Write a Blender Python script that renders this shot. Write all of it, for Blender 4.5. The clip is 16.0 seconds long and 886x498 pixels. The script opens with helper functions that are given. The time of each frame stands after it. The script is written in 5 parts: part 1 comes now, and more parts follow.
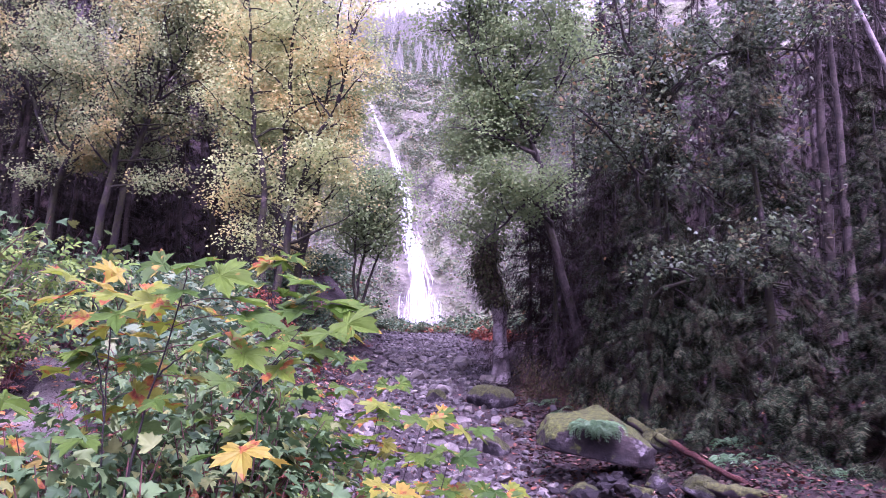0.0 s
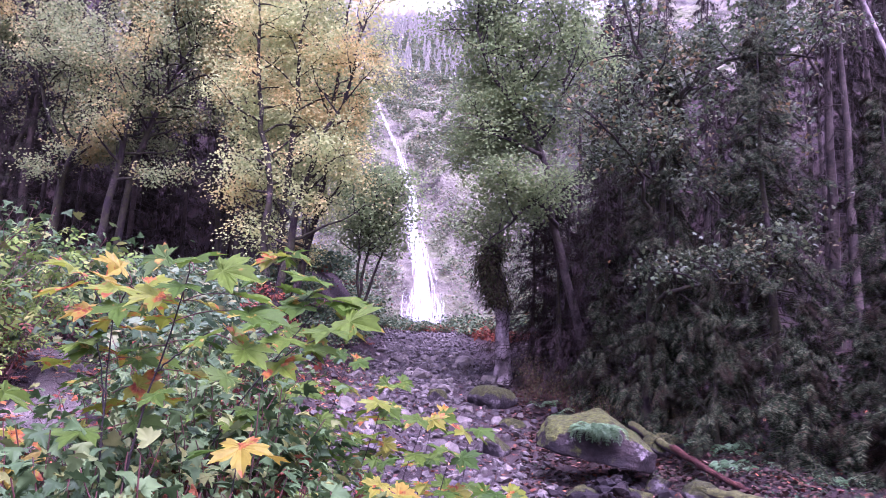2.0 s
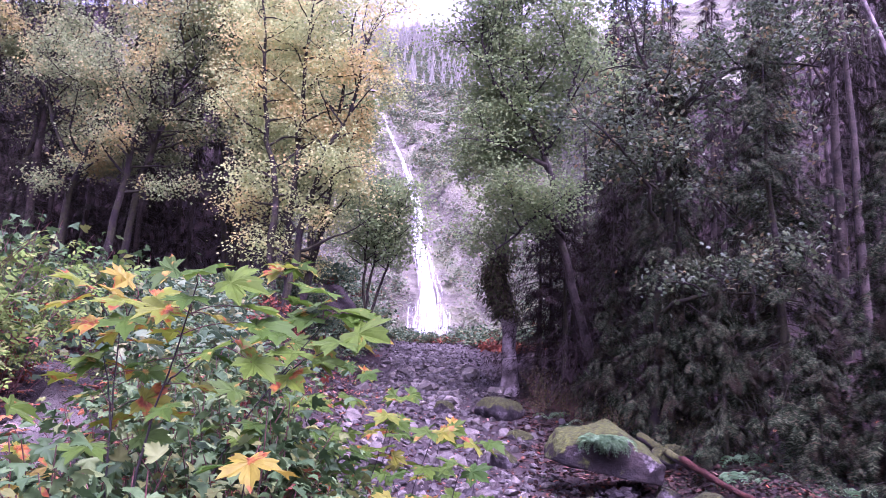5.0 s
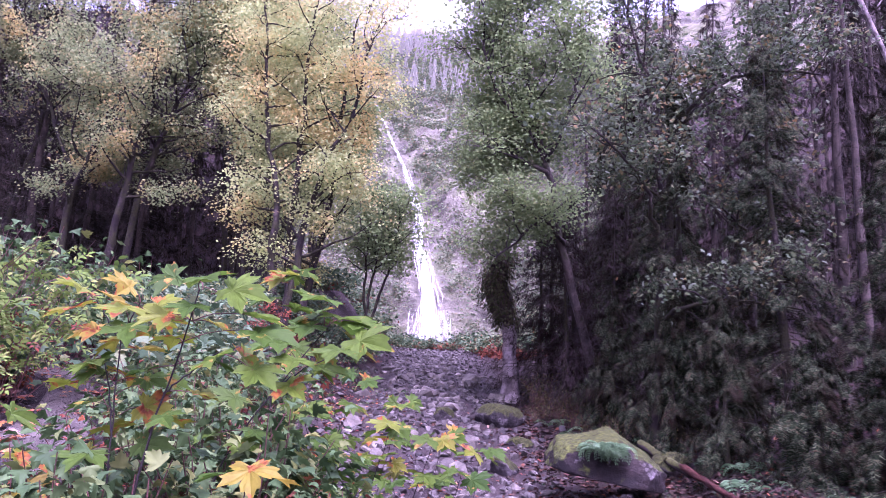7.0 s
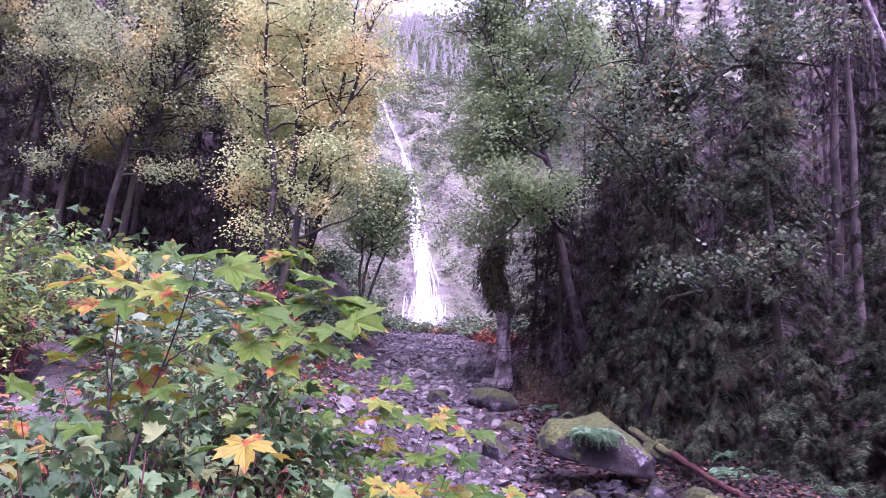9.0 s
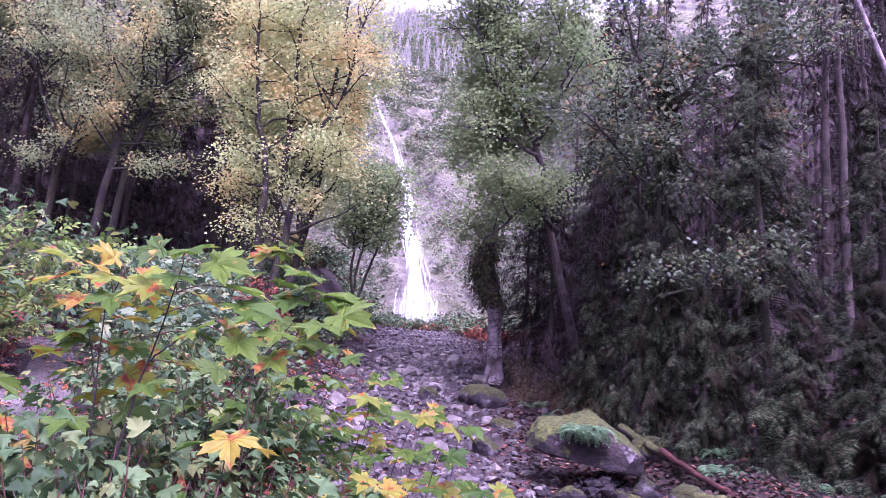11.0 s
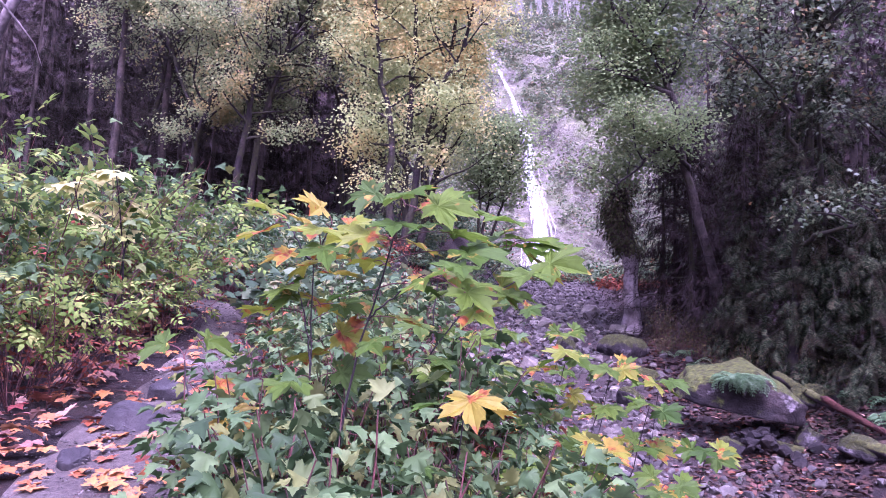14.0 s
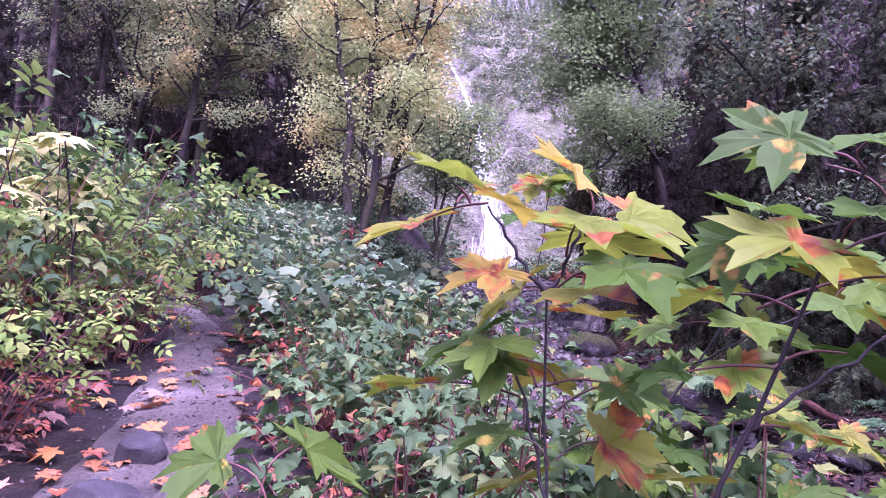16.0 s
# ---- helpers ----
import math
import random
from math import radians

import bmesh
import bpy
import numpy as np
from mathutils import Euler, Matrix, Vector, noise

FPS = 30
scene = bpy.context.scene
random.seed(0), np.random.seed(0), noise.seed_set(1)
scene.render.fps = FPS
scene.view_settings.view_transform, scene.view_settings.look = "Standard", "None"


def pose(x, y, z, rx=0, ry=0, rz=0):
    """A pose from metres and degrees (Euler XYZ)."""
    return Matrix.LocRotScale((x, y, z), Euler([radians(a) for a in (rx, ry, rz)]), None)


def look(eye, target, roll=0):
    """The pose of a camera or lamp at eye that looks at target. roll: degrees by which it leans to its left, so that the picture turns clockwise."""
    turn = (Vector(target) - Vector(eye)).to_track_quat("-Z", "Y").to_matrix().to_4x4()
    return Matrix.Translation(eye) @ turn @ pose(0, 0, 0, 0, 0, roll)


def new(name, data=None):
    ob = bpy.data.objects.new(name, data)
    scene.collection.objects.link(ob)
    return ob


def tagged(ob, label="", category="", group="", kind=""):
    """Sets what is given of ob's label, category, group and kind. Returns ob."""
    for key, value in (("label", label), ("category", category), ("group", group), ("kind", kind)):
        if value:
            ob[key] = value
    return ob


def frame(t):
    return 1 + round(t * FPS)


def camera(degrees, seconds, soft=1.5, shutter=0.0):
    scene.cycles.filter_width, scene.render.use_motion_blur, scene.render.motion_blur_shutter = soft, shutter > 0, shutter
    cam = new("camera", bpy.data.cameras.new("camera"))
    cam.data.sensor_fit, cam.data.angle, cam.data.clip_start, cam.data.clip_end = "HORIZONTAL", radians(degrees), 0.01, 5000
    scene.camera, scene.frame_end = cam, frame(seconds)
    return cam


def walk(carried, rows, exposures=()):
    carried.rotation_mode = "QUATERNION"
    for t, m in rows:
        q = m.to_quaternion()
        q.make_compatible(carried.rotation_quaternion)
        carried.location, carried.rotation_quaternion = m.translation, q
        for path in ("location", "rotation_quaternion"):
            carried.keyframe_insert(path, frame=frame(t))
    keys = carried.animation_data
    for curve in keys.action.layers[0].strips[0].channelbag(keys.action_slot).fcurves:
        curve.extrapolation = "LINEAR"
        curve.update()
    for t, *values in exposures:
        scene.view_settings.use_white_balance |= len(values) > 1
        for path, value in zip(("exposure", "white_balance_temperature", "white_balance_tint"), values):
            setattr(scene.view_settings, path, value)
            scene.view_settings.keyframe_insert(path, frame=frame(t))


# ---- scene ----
# ---- camera ----
cam = camera(60.4, 16.0, soft=0.75, shutter=0.012)
PATH = [
    (0, (0.0, 0.0, 1.5), (0.0, 1.961, 1.891), 1.0),
    (0.5, (-0.014, 0.026, 1.503), (-0.026, 1.985, 1.902), 1.5),
    (1, (-0.011, 0.048, 1.5), (-0.021, 2.01, 1.889), 1.9),
    (1.5, (-0.005, 0.03, 1.497), (-0.012, 1.994, 1.877), 2.2),
    (2, (-0.002, 0.018, 1.505), (-0.013, 1.98, 1.894), 2.3),
    (2.5, (-0.035, 0.059, 1.506), (-0.055, 2.013, 1.936), 2.2),
    (3, (-0.042, 0.074, 1.51), (-0.067, 2.023, 1.955), 2.4),
    (3.5, (-0.033, 0.066, 1.509), (-0.057, 2.018, 1.943), 2.1),
    (4, (-0.021, 0.062, 1.508), (-0.047, 2.018, 1.925), 1.9),
    (6.5, (-0.018, 0.043, 1.512), (-0.046, 1.997, 1.939), 2.4),
    (7, (-0.022, 0.048, 1.515), (-0.051, 2.0, 1.948), 2.3),
    (7.5, (-0.02, 0.051, 1.511), (-0.043, 2.005, 1.939), 2.5),
    (8, (-0.017, 0.031, 1.508), (-0.037, 1.988, 1.921), 2.6),
    (8.5, (-0.008, 0.015, 1.504), (-0.028, 1.975, 1.901), 2.9),
    (9, (-0.013, 0.003, 1.501), (-0.031, 1.964, 1.894), 3.4),
    (11.5, (0.004, 0.004, 1.502), (0.01, 1.966, 1.887), 3.6),
    (12, (0.003, 0.001, 1.504), (0.01, 1.962, 1.894), 3.3),
    (12.5, (-0.007, 0.029, 1.496), (0.004, 1.994, 1.867), 2.7),
    (13, (-0.006, 0.071, 1.485), (-0.097, 2.041, 1.813), 3.3),
    (13.5, (-0.128, 0.127, 1.475), (-0.391, 2.091, 1.746), 4.3),
    (14, (-0.384, 0.312, 1.487), (-0.691, 2.272, 1.737), 2.2),
    (14.5, (-0.59, 0.608, 1.509), (-0.892, 2.566, 1.783), 2.3),
    (15, (-0.862, 0.934, 1.55), (-1.168, 2.891, 1.827), 3.5),
    (15.5, (-1.126, 1.272, 1.606), (-1.35, 3.244, 1.851), 2.6),
    (16, (-1.31, 1.591, 1.669), (-1.464, 3.571, 1.903), 2.5),
]
walk(cam, [(t, look(eye, target, roll)) for t, eye, target, roll in PATH],
     exposures=[(0.0, 2.29, 5180, 83), (6.5, 2.28, 5170, 85), (12.5, 2.31, 5150, 85), (14.5, 2.34, 5090, 86), (16.0, 2.39, 5090, 87)])

# ---- world and light: an overcast day ----
world = bpy.data.worlds.new("overcast_sky")
scene.world = world
world.use_nodes = True
wn, wl = world.node_tree.nodes, world.node_tree.links
sky = wn.new("ShaderNodeTexSky")
sky.sky_type, sky.sun_disc = "NISHITA", False
sky.sun_elevation, sky.sun_rotation = radians(58), radians(163)
sky.air_density, sky.dust_density, sky.ozone_density = 2.0, 9.0, 1.0
cloud = wn.new("ShaderNodeHueSaturation")
cloud.inputs["Saturation"].default_value = 0.35
wl.new(sky.outputs["Color"], cloud.inputs["Color"])
wl.new(cloud.outputs["Color"], wn["Background"].inputs["Color"])
wn["Background"].inputs["Strength"].default_value = 0.15
sun_data = bpy.data.lights.new("sun", "SUN")
sun_data.energy, sun_data.angle, sun_data.color = 1.3, radians(35), (1.0, 0.95, 0.88)
sun = new("sun", sun_data)
sun.matrix_world = look((9, -30, 50), (0, 0, 0))


# ---- numbers: noise, ground heights ----
def lattice(ix, iy, iz):
    v = np.sin(ix * 127.1 + iy * 311.7 + iz * 74.7) * 43758.5453
    return v - np.floor(v)


def vnoise(x, y, z=0.0):
    """Smooth value noise, 0 to 1."""
    x, y, z = np.broadcast_arrays(np.asarray(x, float), np.asarray(y, float), np.asarray(z, float))
    ix, iy, iz = np.floor(x), np.floor(y), np.floor(z)
    fx, fy, fz = x - ix, y - iy, z - iz
    fx, fy, fz = fx * fx * (3 - 2 * fx), fy * fy * (3 - 2 * fy), fz * fz * (3 - 2 * fz)
    out = 0
    for dx, wx in ((0, 1 - fx), (1, fx)):
        for dy, wy in ((0, 1 - fy), (1, fy)):
            for dz, wz in ((0, 1 - fz), (1, fz)):
                out = out + wx * wy * wz * lattice(ix + dx, iy + dy, iz + dz)
    return out


def fbm(x, y, z=0.0, octaves=4):
    out, amp = 0, 0.5
    for o in range(octaves):
        out = out + amp * (vnoise(np.asarray(x) * 2**o + 17 * o, np.asarray(y) * 2**o - 9 * o, np.asarray(z) * 2**o) - 0.5)
        amp *= 0.5
    return out


def step(a, b, x):
    t = np.clip((np.asarray(x, float) - a) / (b - a), 0, 1)
    return t * t * (3 - 2 * t)


Y_CREEK, Z_CREEK = (-30, 0, 10, 15, 20, 30, 40, 50, 70), (-3, -2.6, -2.3, -1.75, -0.75, 1.6, 3.95, 5.4, 8.0)
Y_RIGHT, Z_RIGHT = (-30, 0, 10, 16, 20, 30, 40, 70), (-1.2, -0.8, -0.6, -0.4, 0.2, 2.2, 4.5, 9.0)
Y_CLIFF, Z_CLIFF = (66, 70, 73, 78, 85, 88, 100, 110, 125, 140, 152, 200, 260, 330, 600), (6.8, 8, 13, 16, 22, 27, 35, 43, 53, 63, 66, 98, 138, 150, 140)


BANK_Y, BANK_X = (0, 3, 6, 10, 15, 20, 25, 32, 40, 50, 60, 70), (0.9, -0.5, -1.7, -3.0, -4.8, -6.2, -7.4, -8.4, -8.0, -8.5, -9.5, -12)
BANK_W = ((6, 12, 25, 32), (3.4, 2.2, 2.4, 5.0))


def ground_z(x, y):
    x, y = np.broadcast_arrays(np.asarray(x, float), np.asarray(y, float))
    base = 0.1 + np.where(y > 0, 0.19, 0.06) * np.clip(y, -200, 75)
    creek = np.interp(y, Y_CREEK, Z_CREEK)
    right = np.interp(y, Y_RIGHT, Z_RIGHT) + 0.35 * np.clip(x - 11, 0, 60) * step(8, 26, y)
    xb = np.interp(y, BANK_Y, BANK_X)
    xr = np.interp(y, (0, 10, 20, 30, 40, 60, 70), (2.5, 3.0, 5.0, 4.0, 2.5, 5, 9))
    k = step(xb, xb + np.interp(y, *BANK_W), x)
    h = base * (1 - k) + creek * k
    k = step(xr, xr + 3.5, x)
    h = h * (1 - k) + right * k
    side = np.maximum(step(-11, -26, x), step(7, 18, x))
    h = h + side * 0.75 * np.clip(y - 44, 0, 60) * step(44, 56, y)
    h = h + 0.16 * fbm(x * 0.5, y * 0.5) + 0.5 * fbm(x * 0.13 + 5, y * 0.13) * step(8, 30, y)
    cliff = np.interp(y, Y_CLIFF, Z_CLIFF)
    rough = fbm(x * 0.11, y * 0.05, cliff * 0.11, 5)
    cliff = cliff + rough * 9 * step(72, 90, y) * (1 - 0.5 * step(150, 200, y))
    cliff = cliff - 45 * step(40, 160, np.abs(x - 5)) * step(120, 260, y)
    far = step(68, 76, y)
    return h * (1 - far) + np.maximum(cliff, np.where(side > 0.5, h, -99)) * far


# ---- mesh helpers ----
def mesh_data(name, verts, faces, material=None, smooth=False):
    verts, faces = np.asarray(verts, np.float32), np.asarray(faces, np.int32)
    me = bpy.data.meshes.new(name)
    me.vertices.add(len(verts))
    me.vertices.foreach_set("co", verts.ravel())
    me.loops.add(faces.size)
    me.loops.foreach_set("vertex_index", faces.ravel())
    me.polygons.add(len(faces))
    me.polygons.foreach_set("loop_start", np.arange(0, faces.size, faces.shape[1], dtype=np.int32))
    me.polygons.foreach_set("use_smooth", np.full(len(faces), smooth))
    me.update(calc_edges=True)
    me.validate()
    if material:
        me.materials.append(material)
    return me


def part(name, data, parent, label="", kind=""):
    """Links mesh data as one part under a thing or a part."""
    ob = new(name, data)
    ob.parent = parent
    return tagged(ob, label, kind=kind)


def empty(name, m):
    ob = new(name)
    ob.matrix_world = m
    return ob


def rows_norm(v):
    return v / np.maximum(np.linalg.norm(v, axis=-1, keepdims=True), 1e-9)


def frames_of(forward, up):
    """Turns (n,3,3) whose y column points forward and whose z column is near up."""
    f = rows_norm(forward)
    r = rows_norm(np.cross(f, up))
    return np.stack([r, f, np.cross(r, f)], -1)


def scatter(template, places, turns, sizes):
    """Copies of a template (verts, triangles) at places: verts and faces of one joined mesh."""
    tv, tf = template
    sizes = np.asarray(sizes, float)
    sizes = sizes[:, None, None] if sizes.ndim == 1 else sizes[:, None, :]
    v = np.einsum("nij,nkj->nki", turns, tv[None] * sizes) + places[:, None]
    f = tf[None] + (np.arange(len(places)) * len(tv))[:, None, None]
    return v.reshape(-1, 3), f.reshape(-1, tf.shape[1])


def joined(pieces):
    vs, fs, n = [], [], 0
    for v, f in pieces:
        vs.append(v)
        fs.append(f + n)
        n += len(v)
    return np.concatenate(vs), np.concatenate(fs)


def tube(points, radii, sides=7, rng=None, rough=0.0):
    """A tapered tube of quads along a polyline."""
    p, radii = np.asarray(points, float), np.asarray(radii, float)
    d = rows_norm(np.gradient(p, axis=0))
    ref = np.where(np.abs(d[:, 2:3]) > 0.9, (1.0, 0, 0), (0, 0, 1.0))
    a = rows_norm(np.cross(d, ref))
    b = np.cross(d, a)
    ang = np.linspace(0, 2 * np.pi, sides, endpoint=False)
    r = radii[:, None] * np.ones(sides)
    if rng is not None and rough:
        r = r * (1 + rough * rng.uniform(-1, 1, r.shape))
    ring = p[:, None] + r[..., None] * (np.cos(ang)[None, :, None] * a[:, None] + np.sin(ang)[None, :, None] * b[:, None])
    n = len(p)
    i, j = np.meshgrid(np.arange(n - 1), np.arange(sides), indexing="ij")
    k = (j + 1) % sides
    f = np.stack([i * sides + j, i * sides + k, (i + 1) * sides + k, (i + 1) * sides + j], -1).reshape(-1, 4)
    return ring.reshape(-1, 3), f


def fan(outline, centre=(0, 0.35, 0.02)):
    v = np.array([centre] + list(outline), float)
    n = len(outline)
    return v, np.array([[0, 1 + i, 1 + (i + 1) % n] for i in range(n)])


def lobed(lobes, notch, teeth=False, droop=0.12, ring=False, fold=0.10):
    """A palmate leaf of unit size: the stalk joins at the origin, the middle lobe points along y."""
    out = []
    for i, (angle, reach) in enumerate(lobes):
        a = radians(angle)
        for da, k in ((-25, 0.60), (-16, 0.80), (-11, 0.72), (0, 1.0), (11, 0.72), (16, 0.80), (25, 0.60)) if teeth else ((0, 1.0),):
            out.append((reach * k * math.sin(a + radians(da)), 0.3 + reach * k * math.cos(a + radians(da))))
        if i + 1 < len(lobes):
            b = radians((angle + lobes[i + 1][0]) / 2)
            out.append((notch * math.sin(b), 0.3 + notch * math.cos(b)))
    out.append((0, 0.22))
    def bend(x, y):
        r, a = math.hypot(x, y - 0.3), math.degrees(math.atan2(x, y - 0.3))
        off = min(abs(a - q) for q, _ in lobes)
        return x, y, fold * abs(x) - droop * r * r + 0.03 * math.sin(9 * x + 5 * y) + 0.42 * r * math.sin(radians(min(off, 28)))

    if not ring:
        return fan([bend(x, y) for x, y in out], (0, 0.3, 0.0))
    n = len(out)
    v = [(0, 0.3, 0)] + [bend(0.5 * x, 0.3 + 0.5 * (y - 0.3)) for x, y in out] + [bend(x, y) for x, y in out]
    f = []
    for i in range(n):
        j = (i + 1) % n
        f += [(0, 1 + i, 1 + j), (1 + i, 1 + n + i, 1 + n + j), (1 + i, 1 + n + j, 1 + j)]
    return np.array(v, float), np.array(f)


def compound(leaflets):
    """A leaf of several oval leaflets: (x, y, heading in degrees, length, width) each."""
    vs, fs = [], []
    for x, y, turn, ln, w in leaflets:
        c, q = math.cos(radians(turn)), math.sin(radians(turn))
        pts = [(0, 0, 0), (0.5 * w, 0.3 * ln, 0.03), (0.42 * w, 0.62 * ln, 0.02), (0, ln, -0.10 * ln), (-0.42 * w, 0.62 * ln, 0.02), (-0.5 * w, 0.3 * ln, 0.03)]
        n = len(vs)
        vs += [(x + c * px + q * py, y - q * px + c * py, pz - 0.1 * (x * x + y * y)) for px, py, pz in pts]
        fs += [(n, n + 1, n + 5), (n + 1, n + 2, n + 5), (n + 2, n + 4, n + 5), (n + 2, n + 3, n + 4)]
    return np.array(vs, float), np.array(fs)


PALM = [(-118, 0.42), (-58, 0.66), (0, 0.72), (58, 0.66), (118, 0.42)]
MAPLE_NEAR = lobed(PALM, 0.31, True, 0.15, True)
MAPLE_FLAT = lobed(PALM, 0.28, True, 0.10, True)
MAPLE_WIDE = lobed([(-112, 0.40), (-54, 0.70), (0, 0.70), (56, 0.62), (112, 0.46)], 0.30, True, 0.05, True, 0.04)
MAPLE_FAR = (np.array([(0, 0.05, 0), (0.5, 0.02, -0.08), (0.66, 0.62, -0.06), (0.26, 0.66, 0.03), (0, 1.05, -0.08), (-0.26, 0.66, 0.03), (-0.66, 0.62, -0.06), (-0.5, 0.02, -0.08)], float),
             np.array([[0, 1, 2], [0, 2, 3], [0, 3, 5], [3, 4, 5], [0, 5, 6], [0, 6, 7]]))
MAPLE_TINY = (np.array([(0, 0, 0), (0.54, 0.2, 0.05), (0.44, 0.66, 0.02), (0, 1.08, -0.1), (-0.44, 0.66, 0.02), (-0.54, 0.2, 0.05)], float),
              np.array([[0, 1, 2], [0, 2, 3], [0, 3, 4], [0, 4, 5]]))
THREE_FAR = (np.array([(0, 0.3, 0), (0.2, 0.62, 0.04), (0, 1.04, -0.08), (-0.2, 0.62, 0.04), (0.3, 0.18, 0.03), (0.62, 0.38, -0.08), (0.3, 0.5, 0.03), (-0.3, 0.18, 0.03), (-0.62, 0.38, -0.08), (-0.3, 0.5, 0.03)], float),
             np.array([[0, 1, 2], [0, 2, 3], [0, 4, 5], [0, 5, 6], [0, 8, 7], [0, 9, 8]]))
BROAD = lobed([(-70, 0.5), (0, 0.62), (70, 0.5)], 0.42, False, 0.2)
PINNATE = compound([(0, 0.75, 0, 0.42, 0.18), (0.02, 0.62, 55, 0.40, 0.16), (-0.02, 0.62, -55, 0.40, 0.16), (0.02, 0.38, 65, 0.38, 0.16), (-0.02, 0.38, -65, 0.38, 0.16)])
FINGERS = compound([(0, 0.3, a, 0.75 - 0.002 * abs(a), 0.24) for a in (-105, -65, -30, 0, 30, 65, 105)])
BERRY = lobed([(-78, 0.52), (0, 0.76), (78, 0.52)], 0.50, True, 0.3, fold=0.20)
TWIG = (np.array([(-0.03, 0, 0), (0.03, 0, 0), (0, 1, -0.2), (0, 0.2, 0), (0.2, 0.7, -0.12), (0, 0.33, -0.02), (-0.2, 0.8, -0.14)], float),
        np.array([[0, 1, 2], [3, 4, 5], [3, 5, 6]]))
OVAL = compound([(0, 0, 0, 1.0, 0.6)])
BLADE = (np.array([(0, 0, 0), (0.3, 0.45, 0.02), (0, 1, -0.12), (-0.3, 0.45, 0.02)], float), np.array([[0, 1, 2], [0, 2, 3]]))


def spray():
    """A flat drooping cedar spray of unit length: a rib with paired feathery leaflets, widest below the middle."""
    v, f = [], []
    for i in range(7):
        y = 0.03 + i * 0.125
        w = 0.40 * math.sin(math.pi * (0.22 + 0.11 * i))
        for s in (-1, 1):
            n = len(v)
            v += [(0, y - 0.015, -0.4 * y * y), (s * w, y + 0.22 * w + 0.10, -0.4 * y * y - 0.35 * w), (0, y + 0.075, -0.4 * (y + 0.07) ** 2)]
            f.append((n, n + 1, n + 2) if s > 0 else (n, n + 2, n + 1))
    n = len(v)
    v += [(0.025, 0.75, -0.25), (0, 1.08, -0.5), (-0.025, 0.75, -0.25)]
    f.append((n, n + 1, n + 2))
    return np.array(v, float), np.array(f)


SPRAY = spray()


# ---- materials ----
def nodes_of(name):
    m = bpy.data.materials.new(name)
    m.use_nodes = True
    t = m.node_tree
    return m, t.nodes, t.links, t.nodes["Principled BSDF"]


def ramp(nodes, links, source, colours, ends=(0.25, 0.75), step_mode=False):
    r = nodes.new("ShaderNodeValToRGB")
    e = r.color_ramp.elements
    while len(e) < len(colours):
        e.new(0.5)
    for i, c in enumerate(colours):
        e[i].position = ends[0] + (ends[1] - ends[0]) * i / max(1, len(colours) - (0 if step_mode else 1))
        e[i].color = (*c, 1)
    if step_mode:
        r.color_ramp.interpolation = "CONSTANT"
    links.new(source, r.inputs["Fac"])
    return r.outputs["Color"]


def noise_tex(nodes, links, coord, scale, detail=4, rough=0.6):
    n = nodes.new("ShaderNodeTexNoise")
    n.inputs["Scale"].default_value, n.inputs["Detail"].default_value, n.inputs["Roughness"].default_value = scale, detail, rough
    links.new(coord, n.inputs["Vector"])
    return n.outputs["Fac"]


def mix(nodes, links, fac, a, b, mode="MIX"):
    n = nodes.new("ShaderNodeMix")
    n.data_type, n.blend_type = "RGBA", mode
    if isinstance(fac, float):
        n.inputs["Factor"].default_value = fac
    else:
        links.new(fac, n.inputs["Factor"])
    links.new(a, n.inputs["A"])
    links.new(b, n.inputs["B"])
    return n.outputs["Result"]


def bump(nodes, links, bsdf, height, strength, distance):
    b = nodes.new("ShaderNodeBump")
    b.inputs["Strength"].default_value, b.inputs["Distance"].default_value = strength, distance
    links.new(height, b.inputs["Height"])
    links.new(b.outputs["Normal"], bsdf.inputs["Normal"])


